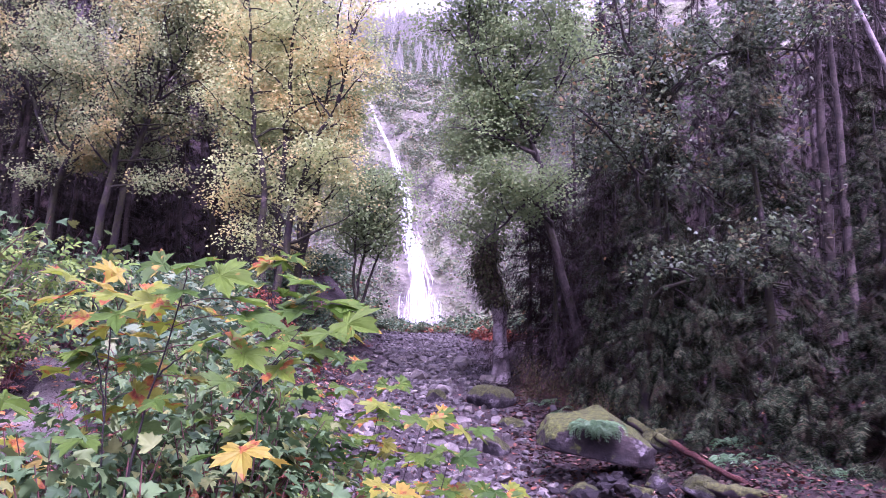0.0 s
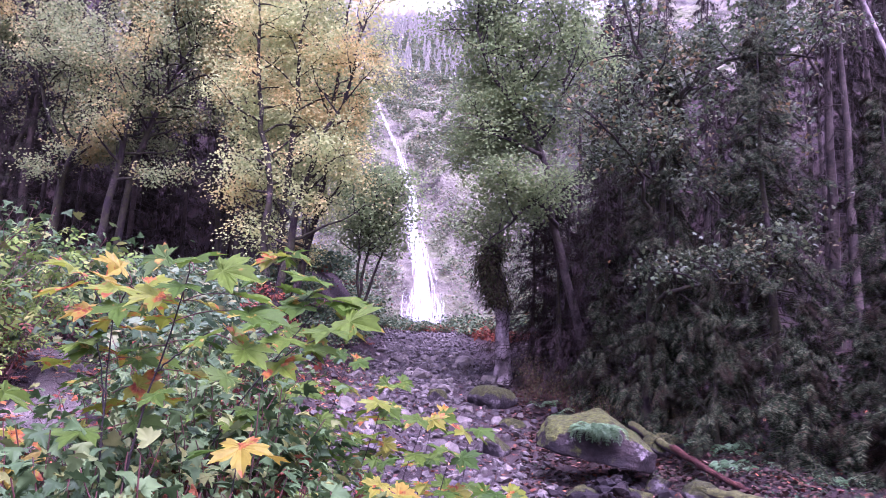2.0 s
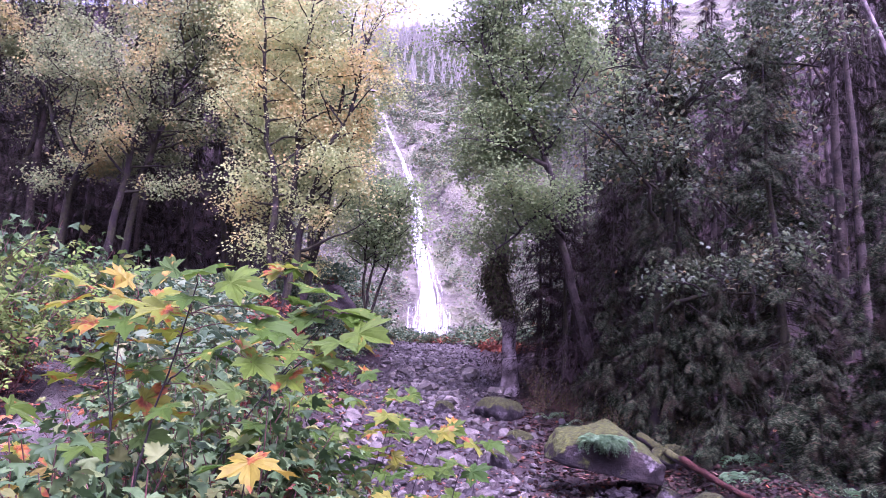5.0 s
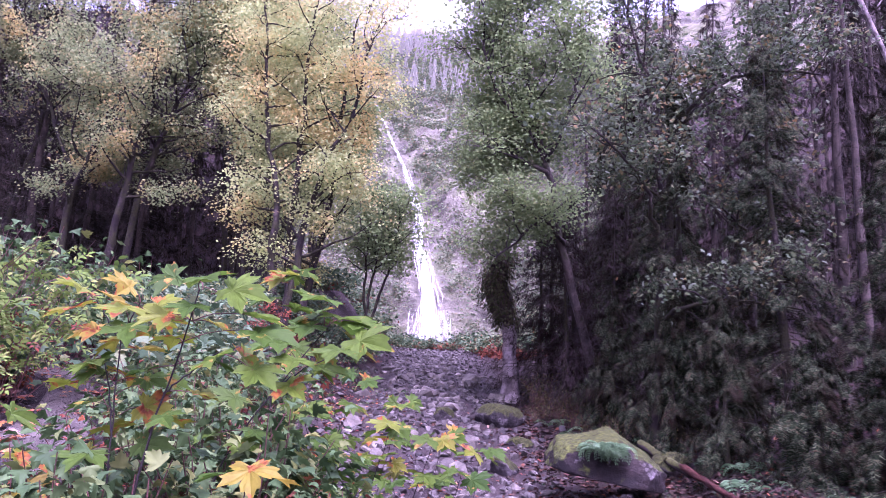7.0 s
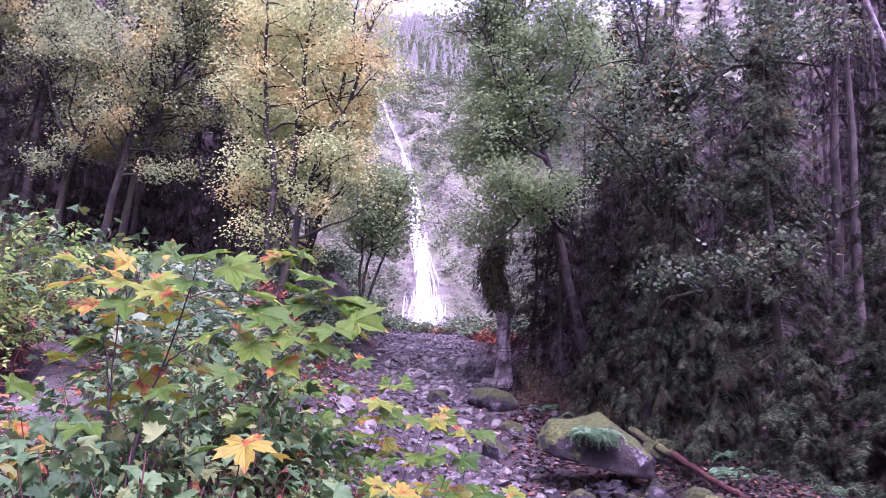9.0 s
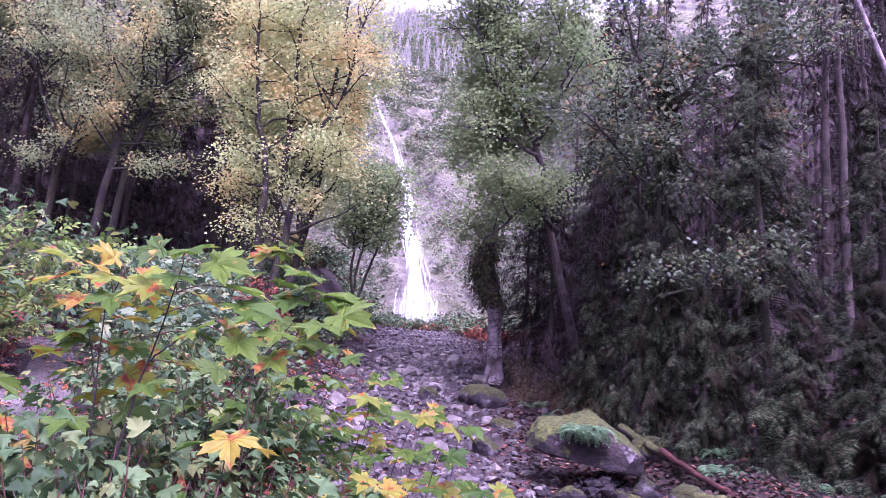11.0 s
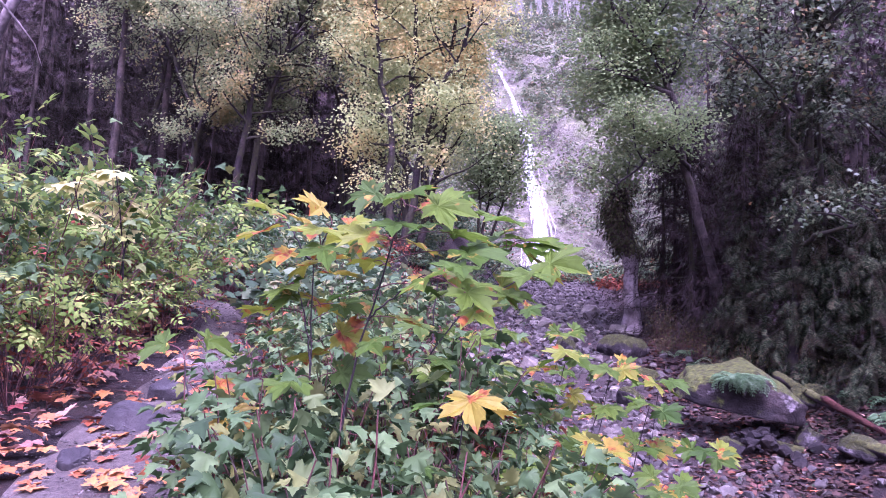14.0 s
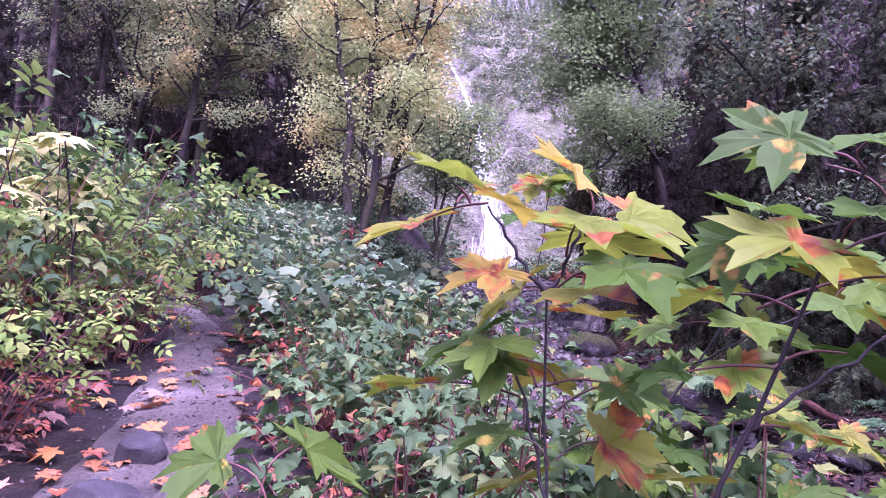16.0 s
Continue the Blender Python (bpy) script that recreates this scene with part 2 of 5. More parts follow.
def surface(name, colours, scale, fine, rough=0.85, bump_strength=0.6, distance=0.02, moss=None, per_object=0.0, grain_range=(0.45, 1.25)):
    """A rough natural surface with variation at two scales; moss: colours and amount of a growth on its upper sides."""
    m, n, l, b = nodes_of(name)
    geo, tc = n.new("ShaderNodeNewGeometry"), n.new("ShaderNodeTexCoord")
    coord = geo.outputs["Position"] if not per_object else tc.outputs["Object"]
    big = noise_tex(n, l, coord, scale)
    small = noise_tex(n, l, coord, fine, 8, 0.7)
    colour = ramp(n, l, big, colours, (0.32, 0.68))
    grain = ramp(n, l, small, [(grain_range[0],) * 3, (grain_range[1],) * 3], (0.3, 0.7))
    colour = mix(n, l, 0.7, colour, grain, "MULTIPLY")
    if per_object:
        info = n.new("ShaderNodeObjectInfo")
        tint = ramp(n, l, info.outputs["Random"], [(0.55, 0.54, 0.58), (1.0, 0.96, 0.94), (1.45, 1.42, 1.45)], (0, 1))
        colour = mix(n, l, per_object, colour, tint, "MULTIPLY")
        isl = ramp(n, l, geo.outputs["Random Per Island"], [(0.55, 0.54, 0.58), (1.0, 0.96, 0.94), (1.4, 1.38, 1.4)], (0, 1))
        colour = mix(n, l, per_object, colour, isl, "MULTIPLY")
    if moss:
        moss_colours, amount = moss
        sep = n.new("ShaderNodeSeparateXYZ")
        l.new(geo.outputs["Normal"], sep.inputs[0])
        add = n.new("ShaderNodeMath")
        add.operation = "MULTIPLY_ADD"
        add.inputs[1].default_value = 0.55
        l.new(sep.outputs["Z"], add.inputs[0])
        l.new(noise_tex(n, l, coord, scale * 1.7, 5), add.inputs[2])
        mask = ramp(n, l, add.outputs[0], [(0, 0, 0), (1, 1, 1)], (amount, amount + 0.12))
        green = ramp(n, l, small, moss_colours, (0.3, 0.7))
        colour = mix(n, l, mask, colour, green)
    l.new(colour, b.inputs["Base Color"])
    b.inputs["Roughness"].default_value = rough
    b.inputs["Specular IOR Level"].default_value = 0.25
    bump(n, l, b, small, bump_strength, distance)
    return m


def foliage(name, colours, rough=0.5, through_light=0.35, blotch=None, per_object=False, gloss=0.35, patches=None):
    """Leaves, each with a colour of its own, that let some light through; blotch: colours of spots and dry edges."""
    m, n, l, b = nodes_of(name)
    geo = n.new("ShaderNodeNewGeometry")
    info = n.new("ShaderNodeObjectInfo")
    pick = info.outputs["Random"] if per_object else geo.outputs["Random Per Island"]
    colour = ramp(n, l, pick, colours, (0, 1))
    coord = geo.outputs["Position"]
    if patches:
        other, scale, amount = patches
        where = ramp(n, l, noise_tex(n, l, coord, scale, 3), [(0, 0, 0), (1, 1, 1)], (amount - 0.06, amount + 0.06))
        colour = mix(n, l, where, colour, ramp(n, l, pick, other, (0, 1)))
    vein = ramp(n, l, noise_tex(n, l, coord, 28, 3), [(0.72, 0.72, 0.72), (1.2, 1.2, 1.2)], (0.3, 0.7))
    colour = mix(n, l, 0.6, colour, vein, "MULTIPLY")
    wide = ramp(n, l, noise_tex(n, l, coord, 0.6, 3), [(0.78, 0.82, 0.8), (1.2, 1.15, 1.1)], (0.3, 0.7))
    colour = mix(n, l, 0.7, colour, wide, "MULTIPLY")
    if blotch:
        spots, amount, scale = blotch
        mask = ramp(n, l, noise_tex(n, l, coord, scale, 3), [(0, 0, 0), (1, 1, 1)], (amount, amount + 0.05))
        spot = ramp(n, l, noise_tex(n, l, coord, scale * 2.3, 2), spots, (0.35, 0.65))
        colour = mix(n, l, mask, colour, spot)
    l.new(colour, b.inputs["Base Color"])
    b.inputs["Roughness"].default_value = rough
    b.inputs["Specular IOR Level"].default_value = gloss
    glow = n.new("ShaderNodeBsdfTranslucent")
    l.new(colour, glow.inputs["Color"])
    both = n.new("ShaderNodeMixShader")
    both.inputs[0].default_value = through_light
    l.new(b.outputs[0], both.inputs[1])
    l.new(glow.outputs[0], both.inputs[2])
    l.new(both.outputs[0], n["Material Output"].inputs["Surface"])
    return m


SOIL = surface("leaf_litter_soil", [(0.009, 0.0065, 0.005), (0.017, 0.011, 0.0085), (0.026, 0.016, 0.011), (0.014, 0.015, 0.007)], 0.9, 14, 0.95, 1.0, 0.08, grain_range=(0.25, 1.6))
TRAIL = surface("trail_grit", [(0.0391, 0.0333, 0.0256), (0.0754, 0.0655, 0.0513), (0.1305, 0.1162, 0.0925)], 1.6, 45, 0.95, 1.0, 0.03, grain_range=(0.25, 1.5))
GRAVEL = surface("creek_gravel", [(0.013, 0.0095, 0.007), (0.026, 0.02, 0.0157), (0.042, 0.034, 0.027)], 1.1, 18, 0.9, 1.0, 0.06)
STONE = surface("creek_stone", [(0.0407, 0.04, 0.0298), (0.0815, 0.08, 0.0606), (0.1406, 0.139, 0.1066)], 1.3, 16, 0.75, 0.6, 0.03, per_object=0.9)
# stone lowered in colour to stand for the shade under the boulder
DARK_STONE = surface("shade_toned_creek_stone", [(0.004, 0.0034, 0.0026), (0.0085, 0.0071, 0.0055), (0.0179, 0.0151, 0.0118)], 1.7, 12, 0.8, 0.8, 0.05, per_object=0.7)
TRAIL_STONE = surface("dark_trail_stone", [(0.022, 0.021, 0.02), (0.04, 0.039, 0.037), (0.065, 0.062, 0.058)], 3.0, 30, 0.8, 0.8, 0.03, per_object=0.4)
MOSSY = surface("mossy_stone", [(0.006, 0.005, 0.005), (0.014, 0.012, 0.011), (0.032, 0.028, 0.026), (0.13, 0.12, 0.115)], 2.2, 8, 0.85, 1.0, 0.15, grain_range=(0.2, 1.7),
                moss=([(0.008, 0.010, 0.002), (0.028, 0.034, 0.006), (0.066, 0.074, 0.013)], 0.60))
BOULDER, bn, bl, bb = nodes_of("lichened_boulder")
btc, bgeo, bsep, bpos = bn.new("ShaderNodeTexCoord"), bn.new("ShaderNodeNewGeometry"), bn.new("ShaderNodeSeparateXYZ"), bn.new("ShaderNodeSeparateXYZ")
bl.new(bgeo.outputs["Normal"], bsep.inputs[0])
bl.new(btc.outputs["Object"], bpos.inputs[0])
bfine = noise_tex(bn, bl, btc.outputs["Object"], 9, 8, 0.7)
bcol = ramp(bn, bl, noise_tex(bn, bl, btc.outputs["Object"], 1.6, 5), [(0.005, 0.004, 0.0032), (0.014, 0.0105, 0.0085), (0.03, 0.023, 0.019)], (0.35, 0.65))
bcol = mix(bn, bl, 0.7, bcol, ramp(bn, bl, bfine, [(0.3, 0.3, 0.3), (1.5, 1.5, 1.5)], (0.3, 0.7)), "MULTIPLY")
lich = ramp(bn, bl, noise_tex(bn, bl, btc.outputs["Object"], 1.15, 6, 0.7), [(0, 0, 0), (1, 1, 1)], (0.565, 0.63))
bcol = mix(bn, bl, lich, bcol, ramp(bn, bl, bfine, [(0.03, 0.027, 0.024), (0.10, 0.093, 0.085), (0.19, 0.18, 0.168)], (0.35, 0.65)))
bm1, bm2 = bn.new("ShaderNodeMath"), bn.new("ShaderNodeMath")
bm1.operation = bm2.operation = "MULTIPLY_ADD"
bm1.inputs[1].default_value, bm2.inputs[1].default_value = 0.5, -0.06
bl.new(bsep.outputs["Z"], bm1.inputs[0])
bl.new(noise_tex(bn, bl, btc.outputs["Object"], 2.4, 6), bm1.inputs[2])
bl.new(bpos.outputs["X"], bm2.inputs[0])
bl.new(bm1.outputs[0], bm2.inputs[2])
bmask = ramp(bn, bl, bm2.outputs[0], [(0, 0, 0), (1, 1, 1)], (0.70, 0.78))
bl.new(mix(bn, bl, bmask, bcol, ramp(bn, bl, bfine, [(0.008, 0.011, 0.002), (0.034, 0.044, 0.006), (0.074, 0.090, 0.013)], (0.35, 0.65))), bb.inputs["Base Color"])
bb.inputs["Roughness"].default_value = 0.85
bb.inputs["Specular IOR Level"].default_value = 0.25
bump(bn, bl, bb, bfine, 1.0, 0.1)
ROCK = surface("cliff_rock", [(0.0316, 0.0309, 0.0201), (0.0771, 0.0762, 0.0501), (0.1236, 0.1236, 0.082), (0.0811, 0.0968, 0.041), (0.1483, 0.1493, 0.103)], 0.22, 0.9, 0.8, 0.9, 0.8, grain_range=(0.4, 1.45))
BARK = surface("mossy_bark", [(0.006, 0.0043, 0.0036), (0.012, 0.0085, 0.0072), (0.02, 0.0209, 0.0056), (0.014, 0.0104, 0.0084), (0.06, 0.0494, 0.0384)], 1.3, 16, 0.9, 1.0, 0.05, per_object=0.001)
GREY_BARK = surface("grey_maple_bark", [(0.0084, 0.0066, 0.005), (0.021, 0.0173, 0.0129), (0.042, 0.0352, 0.0269), (0.021, 0.0219, 0.0078)], 1.8, 16, 0.9, 1.0, 0.05, per_object=0.001)
OLD_BARK = surface("old_mossy_bark", [(0.0125, 0.0096, 0.0084), (0.0325, 0.024, 0.0192), (0.0625, 0.0456, 0.036), (0.0425, 0.0408, 0.0168)], 2.2, 14, 0.95, 1.0, 0.12, per_object=0.001)
PALE_BARK = surface("weathered_bark", [(0.04, 0.033, 0.029), (0.11, 0.094, 0.083), (0.24, 0.212, 0.195), (0.07, 0.06, 0.05)], 1.6, 14, 0.9, 1.0, 0.05, per_object=0.001)
CONIFER_BARK = surface("conifer_bark", [(0.014, 0.0109, 0.0076), (0.03, 0.0238, 0.017), (0.055, 0.0446, 0.0331)], 1.5, 12, 0.9, 1.0, 0.03, per_object=0.001)
STEM = surface("sapling_stem", [(0.010, 0.008, 0.008), (0.024, 0.018, 0.016)], 8, 90, 0.6, 0.3, 0.004)
CANE = surface("bramble_cane", [(0.05, 0.016, 0.013), (0.085, 0.032, 0.025), (0.055, 0.04, 0.028)], 7, 90, 0.6, 0.3, 0.004)

YELLOW_MAPLE = foliage("yellowing_maple_leaves", [(0.12, 0.17, 0.07), (0.175, 0.235, 0.095), (0.235, 0.285, 0.12), (0.15, 0.205, 0.085), (0.30, 0.315, 0.135)], 0.75, 0.55, gloss=0.05,
                       patches=([(0.28, 0.27, 0.09), (0.36, 0.31, 0.10), (0.34, 0.26, 0.09), (0.26, 0.27, 0.09), (0.40, 0.34, 0.14)], 0.35, 0.58))
GOLDEN_MAPLE = foliage("golden_maple_leaves", [(0.2185, 0.294, 0.1104), (0.2883, 0.3577, 0.1334), (0.3674, 0.4165, 0.1564), (0.2465, 0.3283, 0.1196), (0.4139, 0.4312, 0.1656)], 0.75, 0.6, gloss=0.05,
                       patches=([(0.43, 0.39, 0.135), (0.50, 0.41, 0.145), (0.47, 0.355, 0.115), (0.38, 0.38, 0.135), (0.54, 0.44, 0.18)], 0.35, 0.565))
GREEN_MAPLE = foliage("green_maple_leaves", [(0.105, 0.163, 0.062), (0.128, 0.192, 0.07), (0.15, 0.22, 0.082), (0.172, 0.24, 0.095), (0.137, 0.205, 0.076), (0.195, 0.235, 0.085)], 0.75, 0.58, gloss=0.05)
# darker copy of the maple green: the right bank's shade put into the colour
DARK_MAPLE = foliage("shade_toned_maple_leaves", [(0.03, 0.05, 0.022), (0.045, 0.072, 0.031), (0.066, 0.096, 0.047), (0.105, 0.135, 0.09), (0.055, 0.08, 0.031), (0.076, 0.10, 0.043)], 0.7, 0.42, gloss=0.1,
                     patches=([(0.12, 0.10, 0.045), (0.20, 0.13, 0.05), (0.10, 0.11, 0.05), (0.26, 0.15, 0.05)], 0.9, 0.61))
# needle colour lifted to a pale grey: distance haze painted in
HAZED_NEEDLES = foliage("hazed_conifer_needles", [(0.20, 0.212, 0.17), (0.225, 0.235, 0.19), (0.255, 0.265, 0.215)], 0.9, 0.4, gloss=0.02)
# near-black patches put the dark gaps between sprays into the colour
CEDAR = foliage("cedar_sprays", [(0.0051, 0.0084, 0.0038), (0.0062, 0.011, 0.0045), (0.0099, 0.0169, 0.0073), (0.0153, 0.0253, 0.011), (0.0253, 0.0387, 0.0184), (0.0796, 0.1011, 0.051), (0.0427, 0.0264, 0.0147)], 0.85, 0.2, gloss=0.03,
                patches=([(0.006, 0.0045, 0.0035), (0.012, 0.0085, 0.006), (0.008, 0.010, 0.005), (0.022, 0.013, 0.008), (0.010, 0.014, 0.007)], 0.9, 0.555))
NEEDLES = foliage("conifer_needles", [(0.0076, 0.0085, 0.0054), (0.0123, 0.0136, 0.0086), (0.0199, 0.0204, 0.013), (0.0238, 0.0161, 0.0122)], 0.85, 0.15, gloss=0.03)
DEAD_TWIGS = foliage("dry_conifer_twigs", [(0.017, 0.0125, 0.011), (0.026, 0.019, 0.017), (0.015, 0.014, 0.0115)], 0.9, 0.15, gloss=0.02)
TRUNK_MOSS = foliage("dull_ivy", [(0.022, 0.026, 0.011), (0.04, 0.05, 0.02), (0.055, 0.045, 0.027), (0.08, 0.09, 0.035)], 0.8, 0.25, gloss=0.08)
CLIFF_GREEN = foliage("cliff_shrub_leaves", [(0.07, 0.105, 0.055), (0.105, 0.145, 0.075), (0.145, 0.178, 0.095), (0.085, 0.125, 0.075), (0.20, 0.17, 0.09)], 0.8, 0.3, gloss=0.05)
BRUSH = foliage("bramble_leaves", [(0.0166, 0.0401, 0.0113), (0.0294, 0.0646, 0.0185), (0.0469, 0.094, 0.0282), (0.0681, 0.1194, 0.0386), (0.1104, 0.1272, 0.029)], 0.6, 0.3, gloss=0.15)
BRUSH_PALE = foliage("pale_shrub_leaves", [(0.06, 0.1134, 0.0192), (0.095, 0.1575, 0.0276), (0.138, 0.1995, 0.0396), (0.06, 0.105, 0.0204), (0.21, 0.2363, 0.06)], 0.7, 0.38, gloss=0.06)
UNDERGROWTH = foliage("undergrowth_leaves", [(0.03, 0.045, 0.018), (0.05, 0.068, 0.026), (0.08, 0.09, 0.032), (0.16, 0.13, 0.04), (0.045, 0.05, 0.03)], 0.7, 0.35, gloss=0.08)
FIELD_BRUSH = foliage("field_bush_leaves", [(0.024, 0.050, 0.022), (0.042, 0.080, 0.035), (0.066, 0.115, 0.053), (0.095, 0.146, 0.072), (0.145, 0.15, 0.055)], 0.65, 0.32, gloss=0.12)
PLANTS = foliage("small_plant_leaves", [(0.010, 0.022, 0.010), (0.016, 0.032, 0.015), (0.028, 0.046, 0.023)], 0.7, 0.2, gloss=0.1)
RUSSET = foliage("russet_leaves", [(0.09, 0.024, 0.014), (0.15, 0.042, 0.02), (0.08, 0.042, 0.026), (0.22, 0.085, 0.03)], 0.75, 0.25, gloss=0.12)
SAPLING_GREEN = foliage("sapling_leaf_green", [(0.0292, 0.0718, 0.008), (0.0447, 0.0957, 0.009), (0.0671, 0.1214, 0.011), (0.0387, 0.081, 0.013)], 0.6, 0.48, ([(0.24, 0.22, 0.03), (0.20, 0.065, 0.02)], 0.62, 12), True, 0.14)
SAPLING_GOLD = foliage("sapling_leaf_gold", [(0.11, 0.16, 0.012), (0.17, 0.175, 0.014), (0.09, 0.15, 0.011), (0.15, 0.165, 0.012), (0.22, 0.17, 0.018)], 0.5, 0.5, ([(0.30, 0.12, 0.018), (0.14, 0.03, 0.013)], 0.56, 12), True, 0.2)
FALLEN = foliage("fallen_maple_leaves", [(0.24, 0.068, 0.0132), (0.272, 0.1296, 0.0264), (0.16, 0.0389, 0.0116), (0.256, 0.1361, 0.0429), (0.216, 0.0616, 0.0149), (0.208, 0.0972, 0.0314)], 0.7, 0.1, ([(0.15, 0.045, 0.02), (0.27, 0.13, 0.05)], 0.54, 18), True, 0.25)
FALLEN_JOINED = foliage("fallen_leaf_litter", [(0.22, 0.065, 0.026), (0.27, 0.14, 0.06), (0.12, 0.025, 0.02), (0.22, 0.14, 0.10), (0.09, 0.04, 0.028), (0.06, 0.034, 0.026)], 0.8, 0.1, gloss=0.2)
# darker browns than the other fallen leaves
DARK_LITTER = foliage("dark_leaf_litter", [(0.03, 0.017, 0.012), (0.05, 0.027, 0.018), (0.02, 0.015, 0.012), (0.068, 0.038, 0.026), (0.026, 0.021, 0.012), (0.12, 0.046, 0.023)], 0.8, 0.1, gloss=0.15)
FERN = foliage("fern_fronds", [(0.055, 0.125, 0.048), (0.088, 0.175, 0.072), (0.121, 0.2125, 0.096)], 0.45, 0.3, gloss=0.5)

WATER, wnod, wlin, wb = nodes_of("falling_water")
wgeo = wnod.new("ShaderNodeNewGeometry")
wmap = wnod.new("ShaderNodeMapping")
wmap.inputs["Scale"].default_value = (4.5, 0.2, 0.12)
wlin.new(wgeo.outputs["Position"], wmap.inputs["Vector"])
streak = noise_tex(wnod, wlin, wmap.outputs[0], 1.6, 6, 0.65)
wlin.new(ramp(wnod, wlin, streak, [(0.38, 0.40, 0.43), (0.85, 0.87, 0.88)], (0.35, 0.62)), wb.inputs["Base Color"])
wlin.new(ramp(wnod, wlin, streak, [(0.03, 0.03, 0.03), (0.5, 0.5, 0.5)], (0.38, 0.66)), wb.inputs["Alpha"])
wb.inputs["Roughness"].default_value = 0.4

# ---- the ground, the cliff, the trail, the creek bed ----
def spaced(*runs):
    out = [runs[0][0]]
    for a, b, s in runs:
        out += list(np.linspace(a, b, max(2, round((b - a) / s) + 1)))[1:]
    return np.array(out)


def sheet(name, xs, ys, heights, material, smooth=True):
    X, Y = np.meshgrid(xs, ys, indexing="ij")
    Z = heights(X, Y)
    v = np.stack([X, Y, Z], -1).reshape(-1, 3)
    i, j = np.meshgrid(np.arange(len(xs) - 1), np.arange(len(ys) - 1), indexing="ij")
    n = len(ys)
    f = np.stack([i * n + j, (i + 1) * n + j, (i + 1) * n + j + 1, i * n + j + 1], -1).reshape(-1, 4)
    return mesh_data(name, v, f, material, smooth)


def ground_sheet(x, y):
    under = step(71, 75, y) * (1 - step(140, 150, y)) * (1 - step(38, 44, np.abs(x)))
    return ground_z(x, y) - 4.0 * under


gx = spaced((-900, -200, 70), (-200, -45, 9), (-45, -12, 1.0), (-12, 12, 0.3), (12, 45, 1.0), (45, 200, 9), (200, 900, 70))
gy = spaced((-900, -100, 80), (-100, -4, 6), (-4, 45, 0.3), (45, 150, 1.5), (150, 330, 6), (330, 900, 60))
ground = new("ground", sheet("ground", gx, gy, ground_sheet, SOIL))
tagged(ground, "sloping forest floor of dark soil and leaf litter", "ground", kind="structure")


FALL_Y = (69.2, 70.5, 73, 76.5, 80, 85, 89, 95, 105, 113, 126)
FALL_X = (-2.1, -1.95, -2.35, -3.05, -3.75, -4.05, -5.15, -6.8, -9.8, -12.4, -16.5)
FALL_Z = (7.9, 10.2, 12.8, 16.0, 18.8, 22.8, 27.2, 32.8, 41.0, 47.9, 58.5)
FALL_W = (1.9, 1.5, 1.15, 1.0, 0.85, 0.75, 0.6, 0.42, 0.3, 0.2, 0.15)


def cliff_z(x, y):
    z = ground_z(x, y)
    ledge = np.abs(((z + 3 * fbm(x * 0.15, y * 0.1, 0, 3) + 0.25 * x) * 0.23) % 1 - 0.5) * 2
    crag = fbm(x * 0.24, y * 0.18, z * 0.22, 5)
    chip = np.abs(fbm(x * 1.1, y * 0.8, z * 0.5, 3))
    z = z + step(70, 76, y) * (2.4 * (ledge - 0.5) + 4.2 * crag + 0.9 * chip)
    away = np.abs(np.asarray(x) - np.interp(y, FALL_Y, FALL_X)) / (1.0 + np.interp(y, FALL_Y, FALL_W))
    chute = np.interp(y, FALL_Y, FALL_Z) - 0.5 + 0.5 * chip
    k = step(2.6, 0.9, away) * step(69, 72, y) * step(124, 115, y)
    return z * (1 - k) + chute * k


cliff = new("cliff", sheet("cliff", spaced((-46, 46, 0.55)), spaced((69.5, 152, 0.5)), cliff_z, ROCK, True))
tagged(cliff, "pale weathered rock cliff with ledges and patches of green", "cliff", kind="structure")

TRAIL_LINE = [(0.9, -6.0), (0.2, -2.0), (-1.0, 0.6), (-2.05, 2.6), (-2.6, 4.2), (-3.02, 5.7), (-3.5, 7.0), (-3.88, 8.0), (-4.6, 9.2), (-6.2, 10.4), (-8.4, 11.4)]


def along(line, n):
    p = np.array(line, float)
    s = np.r_[0, np.cumsum(np.linalg.norm(np.diff(p, axis=0), axis=1))]
    u = np.linspace(0, s[-1], n)
    out = np.stack([np.interp(u, s, p[:, k]) for k in range(p.shape[1])], 1)
    for _ in range(max(2, n // 14)):
        out[1:-1] = 0.25 * out[:-2] + 0.5 * out[1:-1] + 0.25 * out[2:]
    return out


def strip(name, line, half, material, lift, n=160, m=13):
    c = along(line, n)
    t = rows_norm(np.gradient(c, axis=0))
    side = np.stack([t[:, 1], -t[:, 0]], 1)
    w = np.linspace(-1, 1, m)
    hw = half(np.linspace(0, 1, n), c)
    p = c[:, None] + side[:, None] * (w[None, :, None] * hw[:, None, None])
    z = ground_z(p[..., 0], p[..., 1]) + lift - 0.06 * np.abs(w)[None] ** 6 + 0.07 * fbm(p[..., 0] * 4, p[..., 1] * 4)
    v = np.concatenate([p, z[..., None]], -1).reshape(-1, 3)
    i, j = np.meshgrid(np.arange(n - 1), np.arange(m - 1), indexing="ij")
    f = np.stack([i * m + j, i * m + j + 1, (i + 1) * m + j + 1, (i + 1) * m + j], -1).reshape(-1, 4)
    return mesh_data(name, v, f, material, True)


